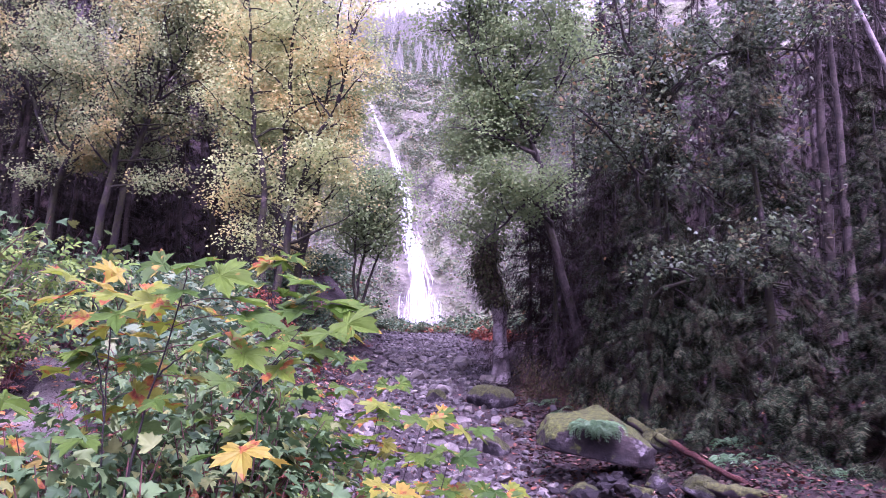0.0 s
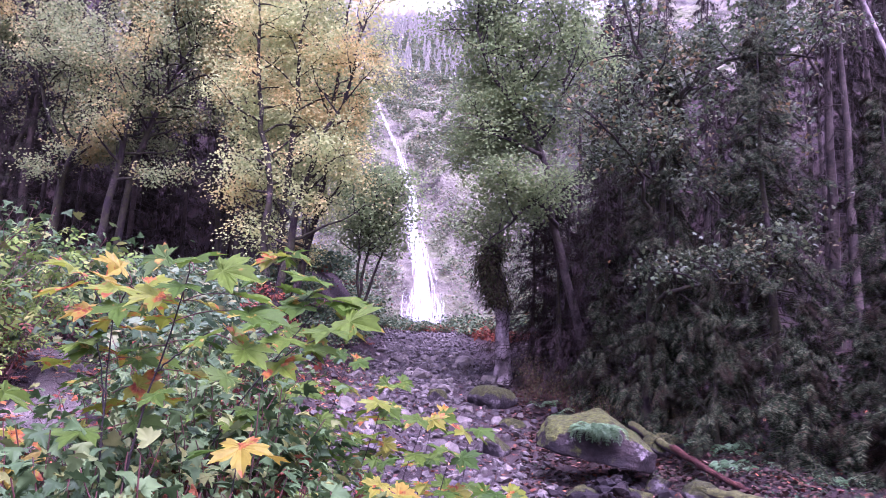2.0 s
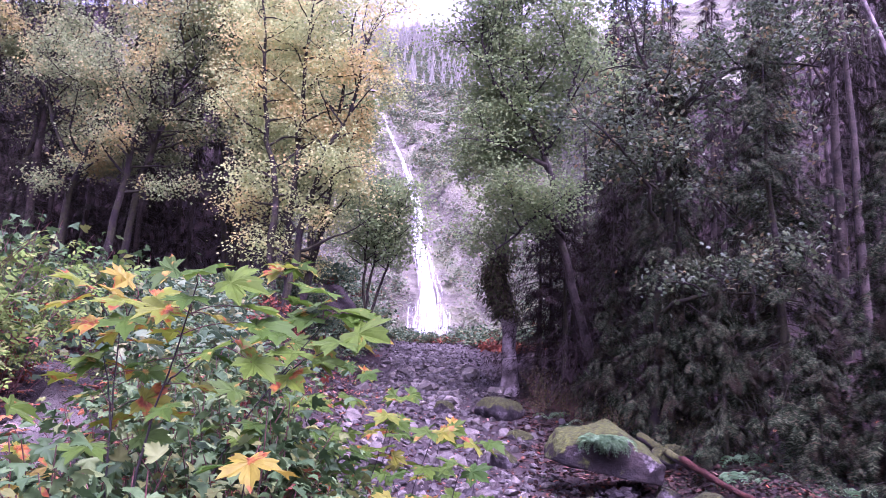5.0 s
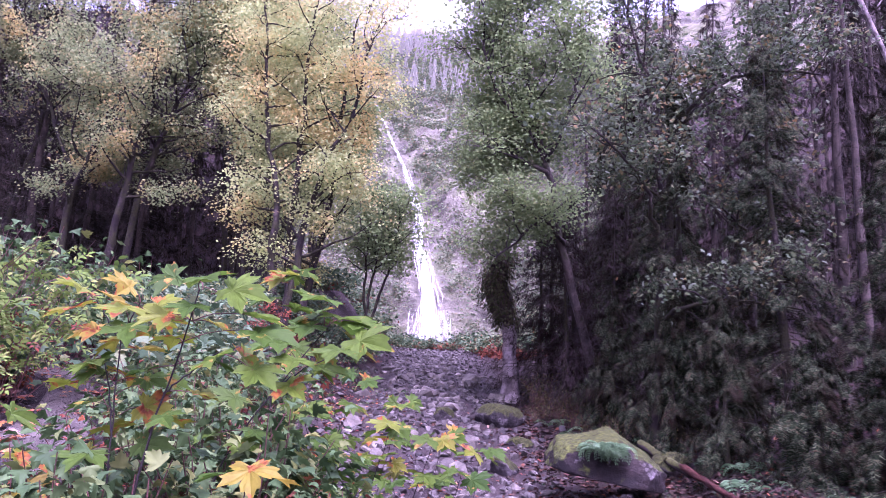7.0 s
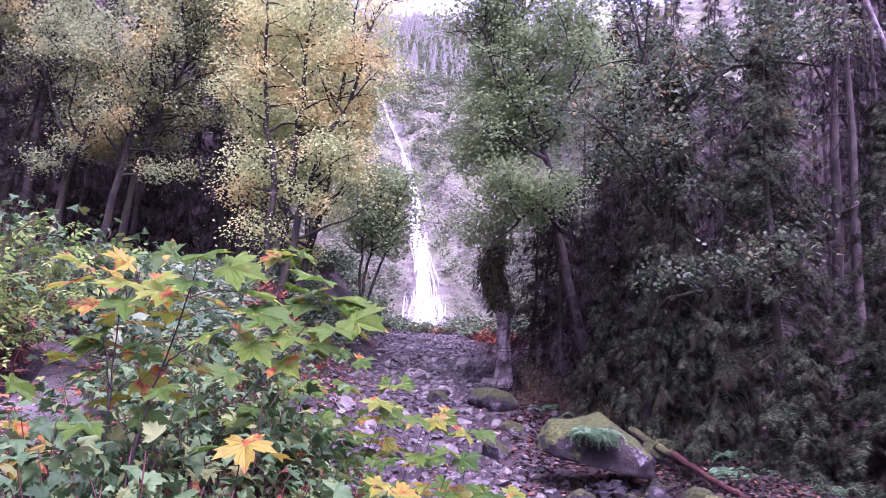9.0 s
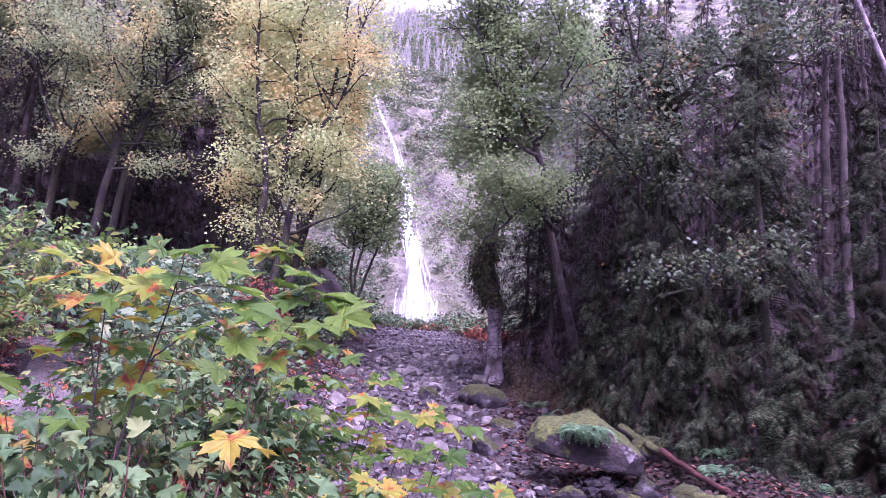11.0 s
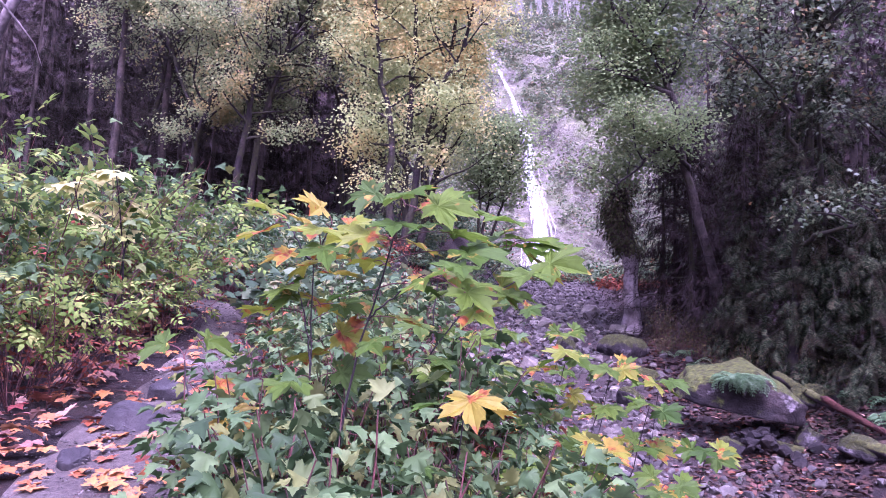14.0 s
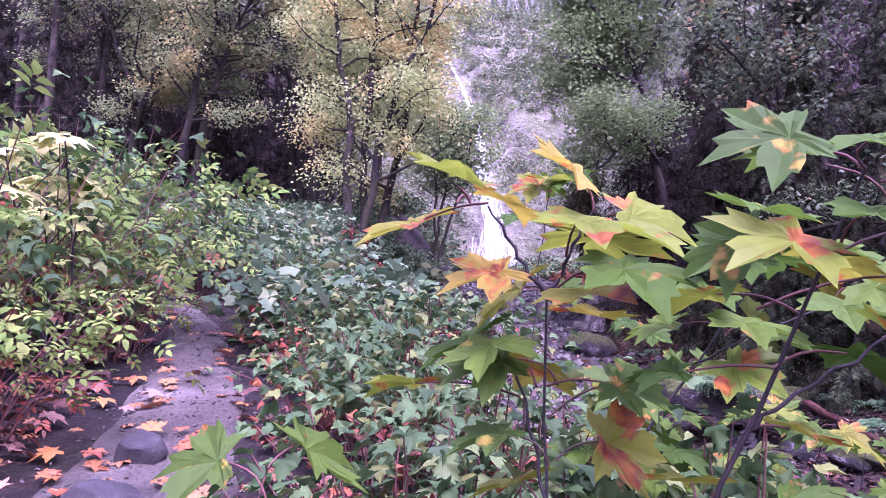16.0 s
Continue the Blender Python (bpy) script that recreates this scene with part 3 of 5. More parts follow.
trail = new("trail", strip("trail", TRAIL_LINE, lambda u, c: np.interp(c[:, 1], (0, 4.2, 5.5, 7, 8, 12), (0.58, 0.42, 0.29, 0.21, 0.17, 0.17)) + 0.10 * vnoise(c[:, 1] * 2, 3.3), TRAIL, 0.035))
tagged(trail, "narrow grey grit footpath strewn with fallen leaves", "path", kind="structure")
CREEK_LINE = [(3.0, 6), (2.4, 12), (0.4, 18), (-1.0, 24), (-0.4, 30), (-0.4, 38), (-0.9, 48), (-1.6, 60), (-2.0, 71)]
creek_bed = new("creek_bed", strip("creek_bed", CREEK_LINE, lambda u, c: np.interp(c[:, 1], (6, 14, 20, 26, 32, 40, 71), (2.5, 3.8, 4.8, 4.8, 3.6, 3.0, 3.2)), GRAVEL, 0.04, 220, 25))
tagged(creek_bed, "dry stony creek bed of grey angular rubble", "creek bed", kind="structure")

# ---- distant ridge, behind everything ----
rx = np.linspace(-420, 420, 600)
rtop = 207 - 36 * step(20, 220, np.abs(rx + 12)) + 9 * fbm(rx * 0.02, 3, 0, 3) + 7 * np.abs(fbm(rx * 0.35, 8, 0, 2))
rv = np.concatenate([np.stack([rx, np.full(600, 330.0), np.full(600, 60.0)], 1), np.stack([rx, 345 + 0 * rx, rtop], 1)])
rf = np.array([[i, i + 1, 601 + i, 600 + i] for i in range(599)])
# the haze is painted: pale blue-grey colours plus a weak glow
RIDGE, rn, rl, rb = nodes_of("painted_haze_slope")
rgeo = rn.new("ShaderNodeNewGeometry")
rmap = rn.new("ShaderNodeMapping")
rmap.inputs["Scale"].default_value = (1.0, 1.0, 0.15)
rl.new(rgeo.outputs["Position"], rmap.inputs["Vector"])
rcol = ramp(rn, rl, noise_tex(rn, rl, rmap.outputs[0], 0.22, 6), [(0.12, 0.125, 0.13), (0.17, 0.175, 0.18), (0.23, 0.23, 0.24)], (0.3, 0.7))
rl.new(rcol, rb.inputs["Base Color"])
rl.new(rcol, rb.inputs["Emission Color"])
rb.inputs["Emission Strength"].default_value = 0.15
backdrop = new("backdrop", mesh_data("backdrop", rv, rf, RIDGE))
tagged(backdrop, "wooded mountain ridge in the distance, painted with pale blue-grey haze", "mountain ridge", kind="structure")

# ---- the waterfall ----
def water_strand(rng, offset, width, first, last):
    """A thin ribbon of water; first and last: heights on the fall, 1 the top, 0 the foot."""
    n = 90
    u = np.linspace(first, last, n)
    y = np.interp(u, np.linspace(0, 1, len(FALL_Y)), FALL_Y)
    for _ in range(14):
        y[1:-1] = 0.25 * y[:-2] + 0.5 * y[1:-1] + 0.25 * y[2:]
    k = rng.uniform(0, 50)
    half = np.interp(y, FALL_Y, FALL_W)
    drift = offset + 0.5 * (vnoise(u * 9, k) - 0.5) + 0.22 * (vnoise(u * 28, k + 3) - 0.5)
    x = np.interp(y, FALL_Y, FALL_X) + 0.35 * (vnoise(u * 16, 4.2) - 0.5) + drift * half
    z = np.interp(y, FALL_Y, FALL_Z)
    for q in (x, z):
        for _ in range(6):
            q[1:-1] = 0.25 * q[:-2] + 0.5 * q[1:-1] + 0.25 * q[2:]
    y = y - 0.35 - 0.35 * rng.uniform(0, 1)
    w = width * half * (0.5 + vnoise(u * 20, k + 9)) + 0.012
    s = np.linspace(0, 1, n)
    w = w * np.clip(6 * np.minimum(s if first > 0 else 1, (1 - s) if last < 1 else 1), 0.03, 1)
    v = np.stack([np.stack([x - w, y, z], 1), np.stack([x, y - 0.6 * w, z + 0.4 * w], 1), np.stack([x + w, y + 0.05, z], 1)], 1).reshape(-1, 3)
    i, j = np.meshgrid(np.arange(n - 1), np.arange(2), indexing="ij")
    f = np.stack([i * 3 + j, i * 3 + j + 1, (i + 1) * 3 + j + 1, (i + 1) * 3 + j], -1).reshape(-1, 4)
    return v, f


rng = np.random.default_rng(5)
strands = [water_strand(rng, rng.normal(0, 0.30), rng.uniform(0.03, 0.09), 0, 1) for _ in range(24)]
strands += [water_strand(rng, rng.normal(0, 0.45), rng.uniform(0.02, 0.07), a, min(1, a + rng.uniform(0.12, 0.4))) for a in rng.uniform(0, 0.6, 60)]
strands += [water_strand(rng, rng.uniform(-1.15, 1.15), rng.uniform(0.012, 0.03), 0, rng.uniform(0.05, 0.18)) for _ in range(60)]
waterfall = empty("waterfall", pose(0, 0, 0))
tagged(waterfall, "tall thin white waterfall streaming down the cliff", "waterfall")
for v, f in strands:
    part("water_strand", mesh_data("water_strand", v, f, WATER, True), waterfall)


# ---- trees ----
def limb(rng, start, way, length, r0, r1, n, wander, lift):
    """A wandering branch: points and radii."""
    p, d = [np.array(start, float)], np.array(way, float) / np.linalg.norm(way)
    for i in range(n - 1):
        d = d + rng.normal(0, wander, 3) + np.array((0, 0, lift))
        d /= np.linalg.norm(d)
        p.append(p[-1] + d * length / (n - 1))
    return np.array(p), np.linspace(r0, r1, n)


def leaf_turns(rng, n, droop=0.35, spread=1.0):
    head = rng.normal(0, 1, (n, 3)) * (1, 1, 0.35) - (0, 0, droop)
    up = np.stack([rng.normal(0, 0.5 * spread, n), rng.normal(-0.25, 0.5 * spread, n), np.ones(n)], 1)
    return frames_of(head, up)


def stand(name, data, x, y, label, category, group="", turn=0.0, sink=0.0, names=("trunk", "branchwork", "crown")):
    ob = empty(name, pose(x, y, float(ground_z(x, y)) - sink, 0, 0, turn))
    for nm, d in zip(names, data):
        part(nm, d, ob, kind="stuff" if nm in ("branchwork", "cane_thicket") else "")
    return tagged(ob, label, category, group)


def bigleaf(seed, stems, reach, leaves, leaf_size, leaf_mat, trunk_r=0.2, bark=None, spread=0.42, keep=0.55, template=None, rise=1.0, face=-0.25, back=0.3):
    """A broadleaved tree at the origin. stems: (points of a stem or limb, where its branches begin as a share of its length,
    its share of the branches). Leaves sit in flat sprays at the ends of the twigs. Returns data of trunk, branches and crown."""
    rng = np.random.default_rng(seed)
    bark = bark or BARK
    trunks, wood, tips = [], [], []
    for q, (points, low, share) in enumerate(stems):
        n = 18
        p = along(points, n)
        wob = np.cumsum(rng.normal(0, 0.09, (n, 2)), 0)
        p[:, :2] += wob - wob[0] - np.linspace(0, 1, n)[:, None] * (wob[-1] - wob[0]) * 0.6
        u = np.linspace(0, 1, n)
        ln = np.linalg.norm(p[-1] - p[0])
        r0 = trunk_r * (0.75 if points[0][2] < 1 else 0.34)
        r = r0 * (1 - 0.85 * u) + 0.012
        if points[0][2] < 1:
            r[0] *= 1.5
            p[0, 2] -= 0.4
        trunks.append(tube(p, r, 9, rng, 0.08))
        count = max(5, int(round(share * ln * 1.7)))
        for i in range(count):
            t = low + (1.0 - low) * (i + rng.uniform(0, 0.9)) / count
            at = np.array([np.interp(t, u, p[:, c]) for c in range(3)])
            az = i * 2.4 + rng.uniform(-0.6, 0.6) + seed
            way = np.array((math.cos(az), math.sin(az) + back, rise * rng.uniform(0.2, 1.5)))
            bl = reach * rng.uniform(0.6, 1.25) * (1.1 - 0.45 * t)
            lp, lr = limb(rng, at, way, bl, np.interp(t, u, r) * 0.5 + 0.008, 0.01, 9, 0.16, -0.01)
            wood.append(tube(lp, lr, 5))
            for j in range(6):
                k = 0.42 + 0.58 * (j + rng.uniform(0, 1)) / 6
                a = np.array([np.interp(k * 8, np.arange(9), lp[:, c]) for c in range(3)])
                tw = (lp[-1] - lp[0]) / bl * 0.7 + rng.normal(0, 0.7, 3) * (1, 1, 0.5)
                tp, tr = limb(rng, a, tw, bl * rng.uniform(0.2, 0.45), 0.014, 0.005, 5, 0.18, -0.05)
                wood.append(tube(tp[::2], tr[::2], 3))
                if rng.uniform() < keep:
                    tips.append(tp[4])
                    if rng.uniform() < 0.4:
                        tips.append(tp[2])
    tips = np.array(tips)
    weight = rng.uniform(0.25, 1, len(tips))
    pick = rng.choice(len(tips), leaves, p=weight / weight.sum())
    off = rng.normal(0, 1, (leaves, 3)) * (spread, spread, 0.65 * spread)
    at = tips[pick] + off
    head = off * (1, 1, 0) / spread + rng.normal(0, 0.5, (leaves, 3)) - (0, 0, 0.45)
    up = np.stack([rng.normal(0, 0.8, leaves), rng.normal(face, 0.8, leaves), np.ones(leaves)], 1)
    v, f = scatter(template or MAPLE_TINY, at, frames_of(head, up), leaf_size * rng.uniform(0.55, 1.2, leaves))
    return (mesh_data("trunk", *joined(trunks), bark, True), mesh_data("branchwork", *joined(wood), bark, True), mesh_data("crown", v, f, leaf_mat))


def stem_of(h, lean, bend=0.0, x=0.0, y=0.0):
    """A stem's points: it rises to h, leans by (dx, dy) and bows sideways by bend."""
    return [(x + lean[0] * u + bend * math.sin(3.1 * u), y + lean[1] * u, h * u) for u in (0, 0.3, 0.6, 1.0)]


L_GROUP = "maples on the slope"
stand("maple_tree", bigleaf(11, [([(0, 0, 0), (-0.2, 0, 3.8), (0.1, 0, 5.6), (1.5, 0, 10), (2.8, 0, 14), (3.8, 0, 19)], 0.2, 1.0),
                                 ([(0.1, 0, 5.6), (-1.5, 0, 9.2), (-2.9, 0, 12), (-4.2, 0, 16)], 0.25, 1.0)], 4.2, 32000, 0.112, YELLOW_MAPLE, 0.27), -19.6, 37,
      "tall forked maple with a mossy trunk and yellowing leaves", "tree", L_GROUP)
stand("maple_tree", bigleaf(12, [([(0, 0, 0), (0.4, 0, 3), (0.8, 0, 6), (1.6, 0, 9.5), (2.6, 0, 13), (3.6, 0, 18)], 0.24, 1.2),
                                 ([(0.6, 1, 0), (1.1, 1, 4), (2.0, 1, 7.8), (3.3, 1, 11), (4.4, 1, 14), (5.4, 1, 18)], 0.36, 1.2)], 3.8, 38000, 0.11, YELLOW_MAPLE, 0.25), -16.7, 35,
      "leaning maple with two mossy stems and yellow-green leaves", "tree", L_GROUP)
stand("maple_tree", bigleaf(19, [(stem_of(19, (1.5, 0), 0.8), 0.4, 1.0), (stem_of(17, (-2.0, 0.5), -0.5), 0.45, 0.8)], 4.2, 10000, 0.135, YELLOW_MAPLE, 0.24), -24.5, 39,
      "tall crooked maple with yellow-green leaves", "tree", L_GROUP)
stand("maple_tree", bigleaf(13, [([(0, 0, 0), (-0.6, 0, 2.2), (-0.6, 0, 4.0), (-0.4, 0, 6.5), (-1.1, 0, 10), (-1.2, 0, 15)], 0.48, 1.3)], 2.8, 16000, 0.10, GOLDEN_MAPLE, 0.2), -9.3, 34,
      "slender maple with one dark trunk and yellow leaves", "tree", L_GROUP)
stand("maple_tree", bigleaf(14, [([(0, 0, 0), (-0.6, 0, 4.2), (-1.0, 0, 7.2), (-1.5, 0, 9.7), (-1.9, 0, 14)], 0.3, 1.1), ([(0.1, 0, 0), (0.4, 0, 4.3), (1.1, 0, 6.8), (2.2, 0, 9), (3.0, 0, 12.5)], 0.12, 1.1),
                                 ([(0.6, 1, 0), (1.0, 1, 4), (1.7, 1, 6.5), (1.7, 1, 10), (2.2, 1, 14)], 0.15, 1.0), ([(0.2, 0.5, 0), (0.2, 0.5, 4), (0.3, 0.5, 8), (0.5, 0.5, 15)], 0.15, 1.0)], 2.8, 44000, 0.10, GOLDEN_MAPLE, 0.22, back=0.5), -6.8, 30,
      "vase-shaped maple with four dark stems and golden leaves", "tree", L_GROUP)
stand("maple_tree", bigleaf(17, [(stem_of(20, (0.8, 0), 0.6), 0.55, 1.0), (stem_of(18, (-1.8, 0.6), -0.4), 0.55, 0.9)], 4.0, 36000, 0.125, YELLOW_MAPLE, 0.22), -12.6, 42,
      "tall maple with pale yellow-green leaves above the path", "tree", L_GROUP)
stand("maple_tree", bigleaf(24, [(stem_of(20, (0.5, 0), -0.5), 0.3, 1.0), (stem_of(19, (2.0, 0.8), 0.5), 0.35, 0.9)], 3.8, 28000, 0.115, GOLDEN_MAPLE, 0.2), -9.6, 38,
      "tall maple with many thin limbs and yellow-green leaves", "tree", L_GROUP)
stand("maple_tree", bigleaf(15, [(stem_of(18, (0.5, 0)), 0.25, 1.0), (stem_of(16, (-0.8, 0.8)), 0.3, 0.8)], 4.2, 9000, 0.25, GREEN_MAPLE, 0.2), -9.5, 50, "green maple behind the golden ones on the slope", "tree", L_GROUP)
stand("maple_tree", bigleaf(18, [(stem_of(16, (0.8, 0)), 0.25, 1.0), (stem_of(14, (-0.8, 0.8)), 0.3, 0.8)], 4.2, 8000, 0.25, GREEN_MAPLE, 0.2), -14.5, 58, "green maple at the foot of the cliff", "tree", L_GROUP)
stand("maple_tree", bigleaf(16, [(stem_of(8.6, (1.2, 0), 0.1), 0.4, 1.2), (stem_of(8.0, (0.3, 0.3), -0.1, 0.3), 0.42, 1.2), (stem_of(7.6, (1.8, -0.2), 0.1, 0.5), 0.42, 1.2)], 2.3, 9000, 0.15, GREEN_MAPLE, 0.12, spread=0.5), -5.4, 43.5,
      "small green tree with three thin dark stems near the falls", "tree")
stand("maple_tree", bigleaf(21, [([(0, 0, 0), (-0.4, 0, 2.7), (-1.2, 0, 5.4), (-1.7, 0, 8.2), (-2.5, 0, 10.6), (-3.0, 0, 13.1), (-3.2, 0, 15.4), (-3.6, 0, 19)], 0.5, 1.0),
                                 ([(-2.3, 0, 10.2), (-3.3, -0.3, 11.4), (-4.2, -0.6, 13.2), (-4.8, -0.8, 15.0), (-5.2, -0.8, 17)], 0.2, 1.6), ([(-2.2, 0, 9.4), (-3.8, -0.4, 10.4), (-5.3, -0.6, 10.4)], 0.2, 2.0),
                                 ([(-2.2, 0, 10.0), (-1.2, -0.5, 12.5), (-0.4, -1.0, 16.5)], 0.25, 1.2), ([(-1.5, 0, 6.4), (-2.6, -1.0, 7.2), (-3.6, -1.3, 6.4), (-4.5, -1.3, 5.4)], 0.2, 2.2)], 2.7, 58000, 0.108, GREEN_MAPLE, 0.26, GREY_BARK, spread=0.5, back=0.45), 5.9, 30,
      "large green maple with arching limbs over the creek bed", "tree")
stand("maple_tree", bigleaf(22, [([(0, 0, 0), (0.1, 0, 5), (0.3, 0, 8), (0.7, 0, 11), (1.7, -0.3, 12.2), (3.3, -0.8, 12.4), (5.0, -1.0, 12.2)], 0.5, 0.9), ([(0.3, 0, 8), (0, -0.3, 11), (-0.8, -0.6, 13.5), (-1.2, -0.6, 17)], 0.2, 1.1),
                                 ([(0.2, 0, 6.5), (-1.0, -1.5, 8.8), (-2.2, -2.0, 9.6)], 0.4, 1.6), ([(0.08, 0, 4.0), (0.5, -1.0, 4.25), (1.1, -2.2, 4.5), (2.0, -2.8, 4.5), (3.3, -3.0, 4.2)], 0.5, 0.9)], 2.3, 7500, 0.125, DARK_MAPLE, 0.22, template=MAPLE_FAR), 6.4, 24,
      "shaded maple with arching mossy limbs and dark glossy leaves", "tree")
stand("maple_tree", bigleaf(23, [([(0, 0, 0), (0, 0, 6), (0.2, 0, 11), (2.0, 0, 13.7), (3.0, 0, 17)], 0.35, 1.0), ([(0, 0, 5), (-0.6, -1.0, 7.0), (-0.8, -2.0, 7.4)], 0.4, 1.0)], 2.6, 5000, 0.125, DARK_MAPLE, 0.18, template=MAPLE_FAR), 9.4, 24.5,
      "thin maple with sparse green and orange leaves", "tree")


# ---- conifers ----
def conifer(seed, height, from_h, reach, branches, material, hang=0.25, twig=0.55, per=22, trunk_r=0.24, template=None, jitter=0.05, bark=None):
    """A conifer at the origin: trunk, dry or green boughs of many sprays."""
    rng = np.random.default_rng(seed)
    u = np.linspace(0, 1, 9)
    wob = np.cumsum(rng.normal(0, 0.004 * height, (9, 2)), 0)
    p = np.stack([wob[:, 0], wob[:, 1], -0.4 + (height + 0.4) * u], 1)
    trunk = tube(p, trunk_r * (1 - 0.92 * u) * np.r_[1.35, np.ones(8)], 8, rng, 0.05)
    wood, at, head, size = [], [], [], []
    for i in range(branches):
        t = from_h + (0.985 - from_h) * ((i + rng.uniform(0, 1)) / branches)
        az = rng.uniform(0, 2 * np.pi)
        ln = reach * (1.05 - t) ** 0.8 * rng.uniform(0.6, 1.15)
        start = np.array([np.interp(t, u, p[:, q]) for q in range(3)])
        way = np.array((math.cos(az), math.sin(az), 0.15 - hang * rng.uniform(0.3, 1.2)))
        lp, lr = limb(rng, start, way, ln, 0.02, 0.006, 5, 0.1, -0.03 - hang * 0.1)
        wood.append(tube(lp[::2], lr[::2], 3))
        s = rng.uniform(0.1, 1, per) ** 0.8 * 3.99
        k = s.astype(int)
        q = lp[k] + (lp[k + 1] - lp[k]) * (s - k)[:, None]
        out = rows_norm(lp[k + 1] - lp[k])
        sidev = np.cross(out, (0, 0, 1)) * rng.choice([-1, 1], per)[:, None]
        at.append(q + rng.normal(0, jitter, (per, 3)))
        head.append(out * 0.6 + sidev * rng.uniform(-0.2, 1.1, per)[:, None] + rng.normal(0, 1.2 * jitter, (per, 3)) + np.array((0, 0, -1)) * rng.uniform(0.05, 0.3 + 1.6 * hang, per)[:, None])
        size.append(twig * rng.uniform(0.5, 1.15, per) * (0.65 + 0.35 * (1 - t)))
    at, head, size = np.concatenate(at), np.concatenate(head), np.concatenate(size)
    up = np.stack([rng.normal(0, 0.25, len(at)), rng.normal(0, 0.25, len(at)), np.ones(len(at))], 1)
    v, f = scatter(template or SPRAY, at, frames_of(head, up), size)
    return (mesh_data("trunk", *trunk, bark or CONIFER_BARK, True), mesh_data("branchwork", *joined(wood), bark or CONIFER_BARK, True), mesh_data("crown", v, f, material))


CEDAR_GROUP = "cedars beside the creek"
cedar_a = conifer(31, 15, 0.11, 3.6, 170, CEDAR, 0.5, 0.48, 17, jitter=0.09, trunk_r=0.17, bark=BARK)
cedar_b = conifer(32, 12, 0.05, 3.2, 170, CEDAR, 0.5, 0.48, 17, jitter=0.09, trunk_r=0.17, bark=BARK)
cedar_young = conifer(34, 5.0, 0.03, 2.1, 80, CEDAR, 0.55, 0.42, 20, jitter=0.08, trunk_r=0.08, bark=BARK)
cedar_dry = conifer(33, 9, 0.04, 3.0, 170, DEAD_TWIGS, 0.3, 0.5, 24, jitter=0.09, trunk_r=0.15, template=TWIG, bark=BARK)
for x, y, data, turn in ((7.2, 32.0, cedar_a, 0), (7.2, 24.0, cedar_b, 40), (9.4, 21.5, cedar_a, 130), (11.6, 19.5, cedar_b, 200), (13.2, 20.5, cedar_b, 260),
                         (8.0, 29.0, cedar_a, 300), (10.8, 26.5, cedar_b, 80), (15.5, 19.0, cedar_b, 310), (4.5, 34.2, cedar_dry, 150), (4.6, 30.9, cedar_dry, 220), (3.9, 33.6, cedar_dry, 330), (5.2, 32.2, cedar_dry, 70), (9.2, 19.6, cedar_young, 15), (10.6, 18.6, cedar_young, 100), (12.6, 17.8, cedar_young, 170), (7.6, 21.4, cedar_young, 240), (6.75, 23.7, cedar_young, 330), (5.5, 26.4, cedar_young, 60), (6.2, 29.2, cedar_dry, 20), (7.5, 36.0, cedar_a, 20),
                         # these last four cedars stand out of view, added to shade the forest floor
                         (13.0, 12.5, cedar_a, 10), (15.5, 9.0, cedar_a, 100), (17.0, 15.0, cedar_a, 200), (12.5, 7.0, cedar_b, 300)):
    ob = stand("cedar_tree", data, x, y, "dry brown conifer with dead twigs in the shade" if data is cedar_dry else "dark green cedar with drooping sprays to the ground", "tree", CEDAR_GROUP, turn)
    s = 1.0 if y < 16 else 0.62 if x > 12 and data is not cedar_young else 0.85 if x > 9 else 1.0
    ob.scale = (1.0, 1.0, s)

FOREST = "conifers in the dark forest"
fir_a = conifer(41, 24, 0.10, 3.6, 150, NEEDLES, 0.35, 0.6, 26, 0.27, TWIG)
fir_b = conifer(42, 21, 0.10, 3.2, 150, DEAD_TWIGS, 0.35, 0.6, 26, 0.24, TWIG)
fir_c = conifer(43, 18, 0.05, 2.8, 140, NEEDLES, 0.4, 0.6, 26, 0.2, TWIG)
fir_d = conifer(45, 25, 0.42, 2.6, 90, NEEDLES, 0.35, 0.55, 24, 0.2, TWIG)
rng = np.random.default_rng(44)
spots = []
for x0, x1, y0, y1, count in ((-44, -13, 43, 60, 46), (12, 34, 26, 52, 44), (-40, -22, 34, 46, 8), (8, 16, 38, 56, 10)):
    tries = 0
    while count and tries < 4000:
        tries += 1
        x, y = rng.uniform(x0, x1), rng.uniform(y0, y1)
        if all((x - a) ** 2 + (y - b) ** 2 > 2.1**2 for a, b in spots):
            spots.append((x, y))
            count -= 1
for x, y in spots:
    k = rng.integers(0, 3) if x < 0 or rng.uniform() < 0.5 else 3
    stand("conifer_tree", (fir_a, fir_b, fir_c, fir_d)[k], x, y, ("tall dark fir with a bare lower trunk", "dark fir with dry brown lower twigs", "young dark green fir in the shade", "tall slim fir with a long bare pale trunk")[k],
          "tree", FOREST, rng.uniform(0, 360))

